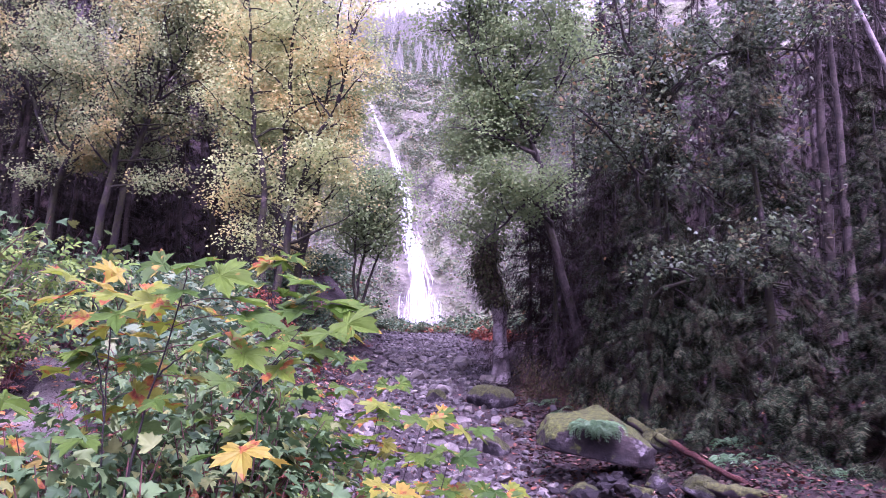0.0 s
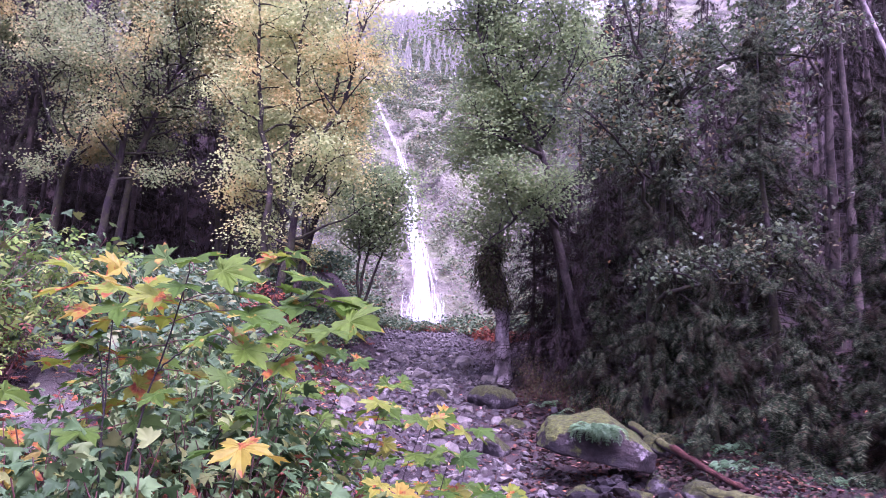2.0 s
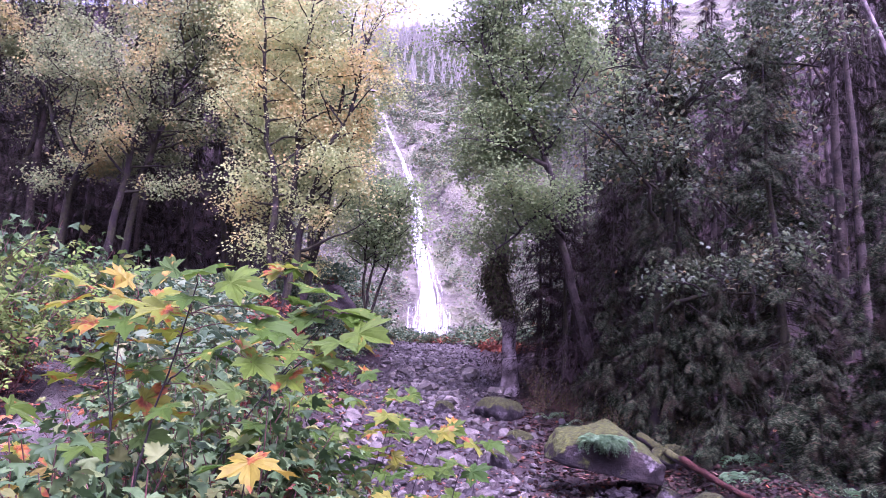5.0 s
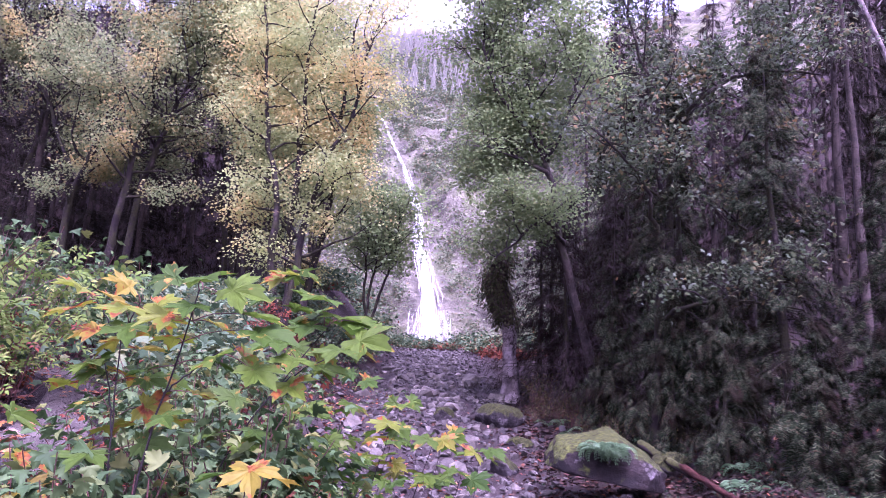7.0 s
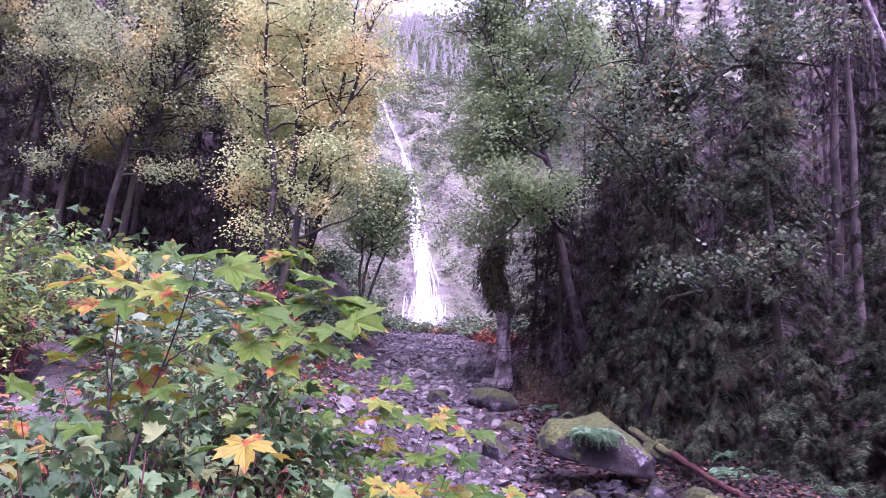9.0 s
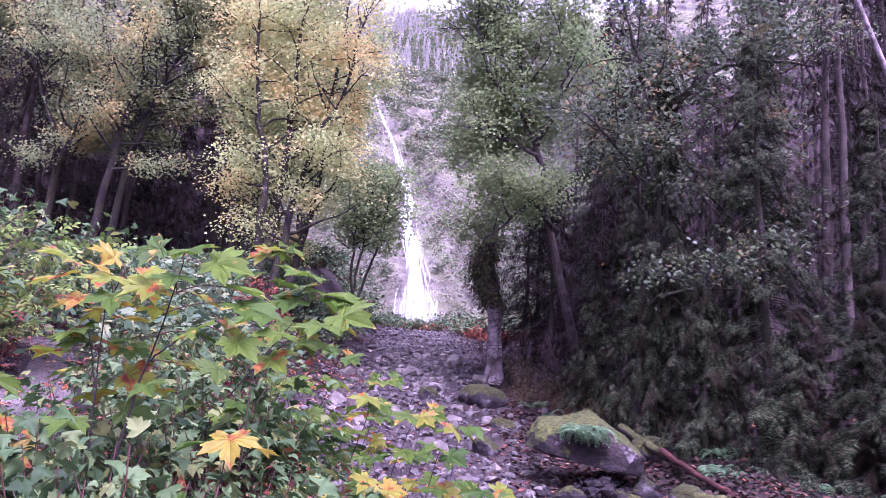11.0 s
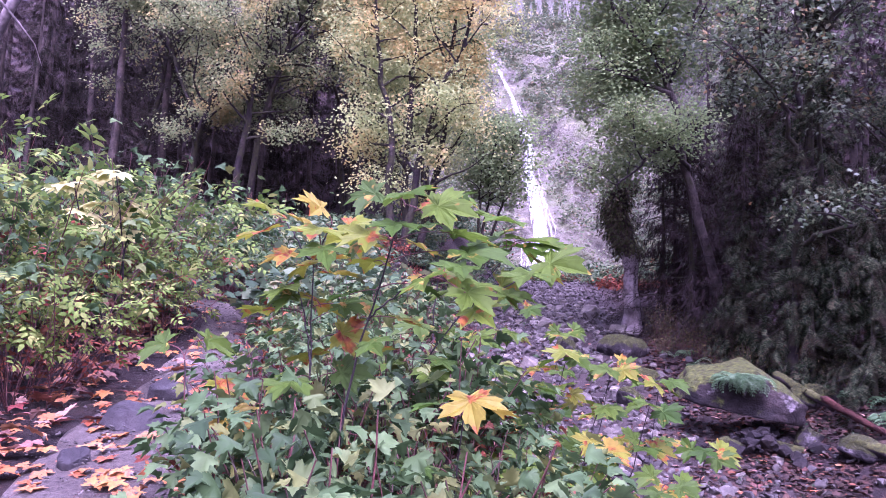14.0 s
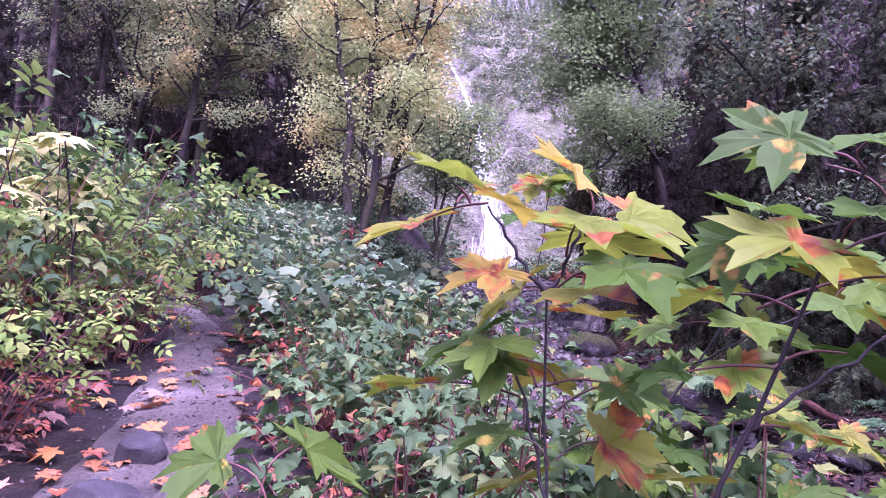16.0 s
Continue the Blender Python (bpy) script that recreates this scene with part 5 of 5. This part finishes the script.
new_log = new("fallen_log", log_data([(5.75, 23.6, 1.0), (6.05, 22.8, 0.75), (6.5, 21.2, 0.32)], (0.13, 0.12, 0.10), MOSS_LOG, 5))
tagged(new_log, "mossy fallen log sloping down behind the boulder", "log")
new_log = new("fallen_log", log_data([(6.35, 21.6, 0.5), (6.75, 19.6, 0.02), (7.1, 17.9, -0.3)], (0.09, 0.08, 0.06), RED_LOG, 6))
tagged(new_log, "thin reddish barkless log lying beside the boulder", "log")
new_log = new("fallen_log", log_data([(5.9, 18.6, -0.35), (6.7, 17.6, -0.4), (7.3, 16.6, -0.42)], (0.12, 0.17, 0.1), MOSS_LOG, 7))
tagged(new_log, "short moss-covered log end on the forest floor", "log")

# ---- stones on the trail ----
for x, y, s, t, k in ((-2.70, 4.28, 0.36, 20, 0), (-2.90, 4.95, 0.3, 70, 1), (-2.62, 3.7, 0.22, 110, 2), (-2.5, 6.2, 0.16, 10, 1)):
    lay("trail_stone", boulder_data(240 + k, (s, s * 0.8, s * 0.8), TRAIL_STONE, "trail_stone", cuts=10, rough=0.10, subdiv=4, smooth=True), x, y, float(ground_z(x, y)) + 0.10 * s + 0.03, t, "grey rounded stone half sunk in the footpath", "stone", "stones on the path")


rng = np.random.default_rng(108)
n = 4200
tp = along(TRAIL_LINE, 300)[rng.integers(90, 260, n)] + rng.normal(0, 0.32, (n, 2))
size = 0.007 + 0.03 * rng.uniform(0, 1, n) ** 3
grit = scatter(tri_arrays(STONES[1]), np.stack([tp[:, 0], tp[:, 1], ground_z(tp[:, 0], tp[:, 1]) + 0.06], 1), random_turns(rng, n), size)
part("pebbles", mesh_data("pebbles", *grit, STONE), trail, "small grey pebbles", "stuff")


# ---- pale broad-fingered shrub ----
PALE_LEAF = foliage("pale_yellow_leaf", [(0.36, 0.38, 0.12), (0.46, 0.45, 0.156), (0.3, 0.36, 0.084)], 0.5, 0.4, None, True, 0.3)
FINGER_LEAF = mesh_data("leaf", *FINGERS, PALE_LEAF)
rng = np.random.default_rng(109)
px, py = -4.05, 6.0
pz = float(ground_z(px, py))
pale = tagged(empty("broadleaf_shrub", pose(px, py, pz)), "thin shrub with pale yellow fingered leaves", "shrub")
for i in range(4):
    lp, lr = limb(rng, (0.05 * i, 0, -0.05), (rng.normal(0, 0.15), rng.normal(0, 0.15), 1), 1.35 + 0.08 * i, 0.01, 0.005, 8, 0.05, 0)
    part("stem", mesh_data("stem", *tube(lp, lr, 5), STEM, True), pale)
    for k in range(5):
        lf = part("leaf", FINGER_LEAF, pale)
        a = k * 1.26 + i
        m = look(lp[-1 - k // 3], tuple(np.array(lp[-1 - k // 3]) + (math.cos(a), math.sin(a), -0.45))) @ pose(0, 0, 0, -90, 0, 0)
        lf.matrix_basis = m @ Matrix.Scale(rng.uniform(0.22, 0.34), 4)


# ---- saplings ----
def leaf_data(template, material, petiole, name="leaf"):
    tv, tf = template
    sv, sf = tube([(0, -petiole, -0.12 * petiole), (0, -petiole * 0.5, 0.05 * petiole), (0, 0.3, 0.005)], (0.011, 0.009, 0.007), 3)
    sf = np.concatenate([sf[:, :3], sf[:, [0, 2, 3]]])
    me = mesh_data(name, *joined([(tv, tf), (sv, sf)]), material, True)
    me.materials.append(CANE)
    me.polygons.foreach_set("material_index", np.r_[np.zeros(len(tf), np.int32), np.ones(len(sf), np.int32)])
    return me


BLADES = {"green": [mesh_data("leaf", *t, SAPLING_GREEN) for t in (MAPLE_NEAR, MAPLE_FLAT, MAPLE_WIDE)],
          "gold": [mesh_data("leaf", *t, SAPLING_GOLD) for t in (MAPLE_NEAR, MAPLE_FLAT, MAPLE_WIDE)]}


class Sapling:
    """A young maple: stems, and leaves on long stalks held nearly level."""

    def __init__(self, x, y, seed, label, grow=1.0):
        self.grow = grow
        self.rng = np.random.default_rng(seed)
        self.foot = Vector((x, y, float(ground_z(x, y))))
        self.ob = tagged(empty("maple_sapling", Matrix.Translation(self.foot)), label, "sapling")
        self.count = seed

    def stem(self, *points, r0=0.0055, r1=0.0022):
        p = along([Vector(q) - self.foot for q in points], 14)
        p[1:-1] += self.rng.normal(0, 0.003, (12, 3))
        part("stem", mesh_data("stem", *tube(p, np.linspace(r0, r1, 14), 6, self.rng, 0.05), STEM, True), self.ob)

    def leaf(self, root, centre, size, kind="green", droop=14, roll=None):
        """root: where the stalk leaves the stem; centre: the middle of the blade; droop: degrees below level."""
        rng = self.rng
        root, centre = Vector(root) - self.foot, Vector(centre) - self.foot
        way = centre - root
        level = Vector((way.x, way.y, 0)).normalized() * math.cos(radians(droop)) - Vector((0, 0, math.sin(radians(droop))))
        size *= 1.1 * self.grow
        base = centre - level * 0.6 * size
        up = Vector((rng.normal(0, 0.3), rng.normal(-0.55, 0.35), 1)) if roll is None else Vector((roll[0], roll[1], 1))
        r = level.cross(up).normalized()
        m = Matrix((r, level, r.cross(level))).transposed().to_4x4()
        self.count += 1
        blade = part("leaf", BLADES[kind][self.count % 3], self.ob)
        blade.matrix_basis = Matrix.Translation(base) @ m @ Matrix.Diagonal((size * rng.uniform(0.95, 1.15), size, size, 1))
        mid = (root + base) / 2 + Vector((0, 0, 0.05 * way.length))
        line = along([root, mid, base + level * 0.25 * size], 6)
        part("leaf_stalk", mesh_data("leaf_stalk", *tube(line, np.linspace(0.0024, 0.0015, 6), 5), CANE, True), blade).matrix_basis = blade.matrix_basis.inverted()

    def whorl(self, top, heads, reach, size, gold=0.3, drop=0.04):
        """Leaves round one place on a stem, at headings in degrees."""
        for h in heads:
            a = radians(h + self.rng.uniform(-14, 14))
            k = reach * self.rng.uniform(0.8, 1.2)
            at = Vector(top) + Vector((math.cos(a) * k, math.sin(a) * k, self.rng.uniform(-drop, 0.6 * drop)))
            self.leaf(top, at, size * self.rng.uniform(0.8, 1.15), "gold" if self.rng.uniform() < gold else "green", self.rng.uniform(0, 28))


one = Sapling(-1.22, 2.86, 301, "slim maple sapling with golden and red-spotted leaves")
one.stem((-1.22, 2.86, 0.5), (-1.215, 2.85, 1.1), (-1.228, 2.85, 1.5), (-1.234, 2.847, 1.742))
one.stem((-1.234, 2.847, 1.742), (-1.29, 2.84, 1.82), (-1.335, 2.83, 1.89), r0=0.004)
one.stem((-1.234, 2.847, 1.742), (-1.20, 2.83, 1.81), (-1.165, 2.81, 1.885), r0=0.004)
one.stem((-1.222, 2.85, 1.40), (-1.26, 2.87, 1.56), (-1.31, 2.89, 1.68), r0=0.0035)
one.leaf((-1.335, 2.83, 1.89), (-1.50, 2.95, 1.865), 0.17, "gold", 6)
one.leaf((-1.335, 2.83, 1.89), (-1.40, 2.74, 1.93), 0.15, "gold", -10)
one.leaf((-1.335, 2.83, 1.89), (-1.29, 2.93, 1.90), 0.14, "gold", 10)
one.leaf((-1.165, 2.81, 1.885), (-1.23, 2.74, 1.945), 0.14, "gold", -12)
one.leaf((-1.165, 2.81, 1.885), (-1.05, 2.84, 1.865), 0.17, "gold", 12)
one.leaf((-1.165, 2.81, 1.885), (-1.13, 2.96, 1.83), 0.18, "gold", 20)
one.leaf((-1.20, 2.83, 1.81), (-1.18, 2.67, 1.83), 0.16, "gold", 22, (0.1, -0.3))
one.leaf((-1.234, 2.847, 1.742), (-1.12, 2.62, 1.75), 0.16, "green", 30, (0.2, -0.7))
one.leaf((-1.31, 2.89, 1.68), (-1.39, 2.96, 1.655), 0.17, "green", 18)
one.leaf((-1.31, 2.89, 1.68), (-1.33, 2.78, 1.64), 0.15, "green", 24, (-0.3, -0.4))
one.leaf((-1.27, 2.87, 1.58), (-1.50, 2.98, 1.58), 0.14, "gold", 10)
one.leaf((-1.226, 2.85, 1.48), (-1.34, 2.82, 1.51), 0.13, "green", 16)
one.leaf((-1.226, 2.85, 1.48), (-1.08, 2.90, 1.50), 0.16, "gold", 12)
one.leaf((-1.228, 2.85, 1.55), (-1.05, 2.98, 1.60), 0.14, "green", 10)
one.leaf((-1.222, 2.85, 1.38), (-1.28, 2.98, 1.42), 0.15, "gold", 16)

one.whorl((-1.234, 2.847, 1.742), (40, 130, 200, 300), 0.13, 0.14, 0.6)
one.whorl((-1.228, 2.85, 1.60), (90, 180, 350), 0.14, 0.14, 0.5)
one.whorl((-1.222, 2.85, 1.36), (20, 150, 260), 0.15, 0.14, 0.5)

two = Sapling(-1.12, 2.72, 302, "young maple sapling with broad level green leaves", 0.86)
two.stem((-1.12, 2.72, 0.5), (-1.08, 2.70, 1.1), (-1.03, 2.69, 1.43), (-0.95, 2.63, 1.65), (-0.885, 2.58, 1.80), (-0.865, 2.55, 1.90), r0=0.007)
two.stem((-0.985, 2.655, 1.56), (-0.90, 2.64, 1.63), (-0.80, 2.62, 1.70), r0=0.0035)
two.leaf((-0.865, 2.55, 1.90), (-1.00, 2.56, 1.93), 0.17, "green", 12)
two.leaf((-0.865, 2.55, 1.90), (-0.93, 2.66, 1.94), 0.16, "green", 0)
two.leaf((-0.865, 2.55, 1.90), (-0.82, 2.50, 1.93), 0.18, "green", 6)
two.leaf((-0.865, 2.55, 1.90), (-0.70, 2.56, 1.895), 0.20, "green", 8)
two.leaf((-0.885, 2.58, 1.80), (-0.87, 2.47, 1.82), 0.15, "green", 24, (0.1, -0.6))
two.leaf((-0.885, 2.58, 1.80), (-0.655, 2.63, 1.82), 0.22, "green", 10)
two.leaf((-0.92, 2.61, 1.72), (-0.60, 2.58, 1.755), 0.23, "green", 8)
two.leaf((-0.92, 2.61, 1.72), (-1.02, 2.78, 1.74), 0.15, "gold", 14)
two.leaf((-0.80, 2.62, 1.70), (-0.62, 2.54, 1.615), 0.18, "green", 32, (0.25, -0.7))
two.leaf((-0.80, 2.62, 1.70), (-0.72, 2.76, 1.68), 0.17, "gold", 14)
two.leaf((-0.80, 2.62, 1.70), (-0.78, 2.49, 1.66), 0.14, "green", 20)
two.leaf((-0.985, 2.655, 1.56), (-0.86, 2.74, 1.555), 0.15, "gold", 12)
two.leaf((-1.03, 2.69, 1.43), (-0.93, 2.56, 1.47), 0.13, "green", 18)
two.leaf((-1.03, 2.69, 1.43), (-1.0, 2.86, 1.46), 0.14, "gold", 10)

two.whorl((-0.885, 2.58, 1.80), (60, 150, 210), 0.15, 0.18, 0.1)
two.whorl((-0.95, 2.63, 1.65), (30, 160), 0.15, 0.15, 0.3)

three = Sapling(-1.2, 3.6, 303, "leaning maple sapling with large green leaves and yellow edges")
three.stem((-1.2, 3.6, 0.65), (-1.10, 3.6, 1.05), (-1.02, 3.6, 1.33), (-0.88, 3.6, 1.54), (-0.73, 3.6, 1.73), (-0.6, 3.65, 1.92), r0=0.007)
three.stem((-0.82, 3.6, 1.62), (-0.66, 3.55, 1.72), (-0.50, 3.5, 1.80), r0=0.004)
three.leaf((-0.6, 3.65, 1.92), (-0.66, 3.54, 2.03), 0.22, "green", 4)
three.leaf((-0.6, 3.65, 1.92), (-0.47, 3.58, 1.94), 0.25, "green", 10)
three.leaf((-0.6, 3.65, 1.92), (-0.72, 3.75, 1.97), 0.21, "green", 6)
three.leaf((-0.50, 3.5, 1.80), (-0.36, 3.42, 1.82), 0.24, "green", 10)
three.leaf((-0.50, 3.5, 1.80), (-0.53, 3.36, 1.76), 0.2, "green", 22, (0, -0.3))
three.leaf((-0.50, 3.5, 1.80), (-0.45, 3.66, 1.83), 0.18, "gold", 10)
three.leaf((-0.73, 3.6, 1.73), (-0.86, 3.5, 1.80), 0.22, "green", 14)
three.leaf((-0.73, 3.6, 1.73), (-0.60, 3.72, 1.74), 0.19, "gold", 12)
three.leaf((-0.82, 3.6, 1.62), (-0.70, 3.46, 1.61), 0.2, "gold", 20)
three.leaf((-0.90, 3.6, 1.51), (-1.02, 3.48, 1.55), 0.19, "green", 14)
three.leaf((-1.02, 3.6, 1.33), (-0.88, 3.5, 1.36), 0.18, "green", 18)

three.whorl((-0.6, 3.65, 1.92), (80, 200, 330), 0.18, 0.22, 0.1)
three.whorl((-0.73, 3.6, 1.73), (20, 150, 280), 0.18, 0.2, 0.2)
three.whorl((-0.95, 3.6, 1.42), (60, 180, 320), 0.17, 0.18, 0.4)

four = Sapling(-1.2, 5.0, 304, "tall thin maple sapling with a tuft of green leaves")
four.stem((-1.2, 5.0, 0.9), (-1.16, 5.0, 1.5), (-1.14, 5.0, 2.1), (-1.10, 5.0, 2.38), r0=0.006)
four.whorl((-1.10, 5.0, 2.38), (20, 100, 170, 250, 310), 0.15, 0.2, 0.3)
four.whorl((-1.13, 5.0, 2.2), (60, 230, 330), 0.18, 0.2, 0.3)
four.whorl((-1.15, 5.0, 1.9), (10, 190), 0.16, 0.16, 0.4)

for k, (x, y, crest, lean) in enumerate(((-0.66, 3.9, 1.30, 0.14), (-0.50, 4.5, 1.45, 0.16), (-0.30, 4.6, 1.38, 0.2), (-0.10, 4.3, 1.22, 0.16), (0.06, 4.9, 1.30, 0.12), (-0.75, 4.6, 1.5, -0.1), (-0.42, 3.6, 1.1, 0.2),
                                       (0.16, 4.2, 1.02, 0.15), (-0.55, 3.2, 1.05, 0.1), (-0.85, 5.4, 1.75, 0.2), (-0.55, 5.6, 1.6, 0.2), (-0.2, 5.4, 1.4, 0.15), (-0.1, 3.7, 0.95, 0.15), (-0.35, 3.0, 0.92, 0.12))):
    s = Sapling(x, y, 310 + k, "low maple seedling with green and yellowing leaves on the bank")
    z, top = s.foot.z, crest - s.foot.z
    s.stem((x, y, z - 0.05), (x + 0.25 * lean, y, z + 0.5 * top), (x + lean, y - 0.05, z + top), r0=0.004)
    s.stem((x + 0.2 * lean, y, z + 0.4 * top), (x - 0.1, y + 0.03, z + 0.6 * top), (x - 0.2, y, z + 0.78 * top), r0=0.003)
    s.whorl((x + lean, y - 0.05, z + top), (30, 150, 240, 320), 0.11, 0.15, 0.3)
    s.whorl((x + 0.6 * lean, y - 0.03, z + 0.78 * top), (0, 100, 200, 290), 0.13, 0.15, 0.35)
    s.whorl((x - 0.2, y, z + 0.78 * top), (60, 180, 300), 0.10, 0.14, 0.4)
    s.whorl((x + 0.25 * lean, y, z + 0.5 * top), (40, 220), 0.12, 0.11, 0.5)

low = Sapling(-0.7, 2.6, 330, "low maple seedling with one orange leaf among brambles")
low.stem((-0.7, 2.6, 0.45), (-0.69, 2.6, 0.95), (-0.66, 2.59, 1.28), r0=0.004)
low.leaf((-0.66, 2.59, 1.28), (-0.62, 2.48, 1.30), 0.15, "gold", 40, (0, -0.9))
low.leaf((-0.66, 2.59, 1.28), (-0.78, 2.62, 1.30), 0.14, "green", 16)
low.leaf((-0.66, 2.59, 1.28), (-0.58, 2.72, 1.29), 0.14, "gold", 16)
low.leaf((-0.69, 2.6, 1.1), (-0.8, 2.5, 1.12), 0.14, "green", 16)
side = Sapling(-1.55, 2.75, 331, "low maple sapling with broad pale leaves leaning over the path")
side.stem((-1.5, 2.72, 0.5), (-1.56, 2.76, 1.0), (-1.68, 2.84, 1.40), r0=0.005)
side.leaf((-1.68, 2.84, 1.40), (-1.60, 2.96, 1.45), 0.19, "green", 18, (0.1, -0.6))
side.leaf((-1.68, 2.84, 1.40), (-1.82, 2.86, 1.44), 0.17, "green", 12)
side.leaf((-1.66, 2.82, 1.32), (-1.50, 2.86, 1.30), 0.16, "gold", 22)
side.leaf((-1.62, 2.80, 1.18), (-1.44, 2.78, 1.20), 0.17, "gold", 16)

# ---- fallen leaves ----
rng = np.random.default_rng(120)
FALL_LEAF = [leaf_data(MAPLE_FLAT, FALLEN, 0.5, "fallen_leaf"), leaf_data(MAPLE_NEAR, FALLEN, 0.4, "fallen_leaf")]
tl = along(TRAIL_LINE, 200)
made = 0
while made < 165:
    i = rng.integers(70, 170) if made % 2 else rng.integers(78, 112)
    x, y = tl[i] + rng.normal(-0.1 if made % 2 else -0.25, 0.42, 2)
    if not 2.6 < y < 9:
        continue
    made += 1
    ob = lay("fallen_leaf", FALL_LEAF[made % 2], x, y, 0, 0, "fallen maple leaf lying on the footpath", "leaf", "fallen leaves on the path")
    ob.matrix_world = pose(x, y, float(ground_z(x, y)) + 0.05, 10.5, 0, 0) @ pose(0, 0, 0, rng.normal(0, 6), rng.normal(0, 6), rng.uniform(0, 360)) @ Matrix.Scale(rng.uniform(0.07, 0.155), 4)
n = 9000
x, y = rng.uniform(-9, 14, n), rng.uniform(1.5, 32, n)
x[:2400], y[:2400] = rng.uniform(-4.6, -0.6, 2400), rng.uniform(2.2, 8, 2400)
xt = np.interp(y, tl[:, 1], tl[:, 0])
keep = (np.abs(x - xt) > 0.5) | (rng.uniform(0, 1, n) < 0.12) | (y > 9)
keep &= rng.uniform(0, 1, n) < np.where(x > 5, 0.3, 0.55)
x, y = x[keep], y[keep]
near_by = (y < 6.5) & (x < 0)
place = np.stack([x, y, ground_z(x, y) + 0.06 + 0.03 * rng.uniform(0, 1, len(x))], 1)
turns, sizes = random_turns(rng, len(x), 0.3), rng.uniform(0.07, 0.16, len(x))
v, f = joined([scatter(lobed(PALM, 0.33, True, 0.2), place[near_by], turns[near_by], sizes[near_by]), scatter(MAPLE_FAR, place[~near_by], turns[~near_by], sizes[~near_by])])
litter = new("leaf_litter", mesh_data("leaf_litter", v, f, FALLEN_JOINED))
tagged(litter, "scattered brown and orange fallen maple leaves", "leaf litter", kind="stuff")

# ---- small plants of the forest floor ----
n = 9000
x, y = rng.uniform(2.5, 17, n), rng.uniform(13.5, 30, n)
keep = (fbm(x * 0.5, y * 0.5, 7.0, 3) > -0.02) & ((x > 5.5) | (rng.uniform(0, 1, n) < 0.3))
x, y = x[keep], y[keep]
v, f = scatter(BROAD, np.stack([x, y, ground_z(x, y) + 0.05 + 0.14 * rng.uniform(0, 1, len(x))], 1), leaf_turns(rng, len(x), 0.3, 0.8), rng.uniform(0.05, 0.13, len(x)))
plants = new("ground_plants", mesh_data("ground_plants", v, f, PLANTS))
tagged(plants, "low green seedlings and small plants on the forest floor", "ground plants", kind="stuff")
n = 9000
x, y = rng.uniform(2.6, 18, n), rng.uniform(13.5, 34, n)
v, f = scatter(MAPLE_TINY, np.stack([x, y, ground_z(x, y) + 0.03 + 0.03 * rng.uniform(0, 1, n)], 1), random_turns(rng, n, 0.35), rng.uniform(0.06, 0.14, n))
brown = new("leaf_litter", mesh_data("leaf_litter", v, f, DARK_LITTER))
tagged(brown, "dull red-brown decaying leaves under the cedars", "leaf litter", kind="stuff")

n = 7000
y = rng.uniform(5, 34, n)
x = np.interp(y, BANK_Y, BANK_X) + np.interp(y, *BANK_W) * rng.normal(0.6, 0.4, n)
keep = np.abs(x - np.interp(y, tl[:, 1], tl[:, 0])) > 0.6
x, y = x[keep], y[keep]
at = np.stack([x, y, ground_z(x, y) + 0.03 + 0.04 * rng.uniform(0, 1, len(x))], 1)
v, f = scatter(MAPLE_FAR, at, random_turns(rng, len(x), 0.4), rng.uniform(0.06, 0.15, len(x)))
bank = new("leaf_litter", mesh_data("leaf_litter", v, f, FALLEN_JOINED))
tagged(bank, "brown and pink fallen leaves covering the creek bank", "leaf litter", kind="stuff")
n = 6500
x, y = rng.uniform(0.5, 8.5, n), rng.uniform(16.5, 31, n)
keep = rng.uniform(0, 1, n) < step(0.5, 3.5, x)
x, y = x[keep], y[keep]
v, f = scatter(MAPLE_FAR, np.stack([x, y, ground_z(x, y) + 0.05 + 0.05 * rng.uniform(0, 1, len(x))], 1), random_turns(rng, len(x), 0.4), rng.uniform(0.06, 0.15, len(x)))
deep = new("leaf_litter", mesh_data("leaf_litter", v, f, DARK_LITTER))
tagged(deep, "dark brown leaf litter round the boulders", "leaf litter", kind="stuff")
n = 5200
y = rng.uniform(4.5, 34, n)
x = np.interp(y, BANK_Y, BANK_X) + np.interp(y, *BANK_W) * rng.normal(0.5, 0.35, n)
keep = fbm(x * 0.8, y * 0.6, 3.0, 3) > -0.03
x, y = x[keep], y[keep]
v, f = scatter(THREE_FAR, np.stack([x, y, ground_z(x, y) + 0.06 + 0.22 * rng.uniform(0, 1, len(x)) ** 1.5], 1), leaf_turns(rng, len(x), 0.3, 0.8), rng.uniform(0.08, 0.18, len(x)))
herbs = new("ground_plants", mesh_data("ground_plants", v, f, BRUSH))
tagged(herbs, "low green herbs and seedlings along the creek bank", "ground plants", kind="stuff")

# ---- brush at the foot of the falls ----
rng = np.random.default_rng(130)
for i in range(84):
    y = rng.uniform(46, 68)
    x = rng.uniform(-12, -3.4) if i % 2 else rng.uniform(1.8, 9)
    if i >= 60:
        x, y = rng.uniform(-6, 4.5), rng.uniform(54, 63)
    dry = i % 4 == 0
    ob = stand("berry_bush", russet if dry else field[i % 3], x, y, "withered russet bush below the falls" if dry else "green bush below the falls", "bush", "bushes below the falls", rng.uniform(0, 360), names=CL)
    s = rng.uniform(1.0, 1.5) if i >= 60 else rng.uniform(1.2, 2.2)
    ob.scale = (s, s, s)
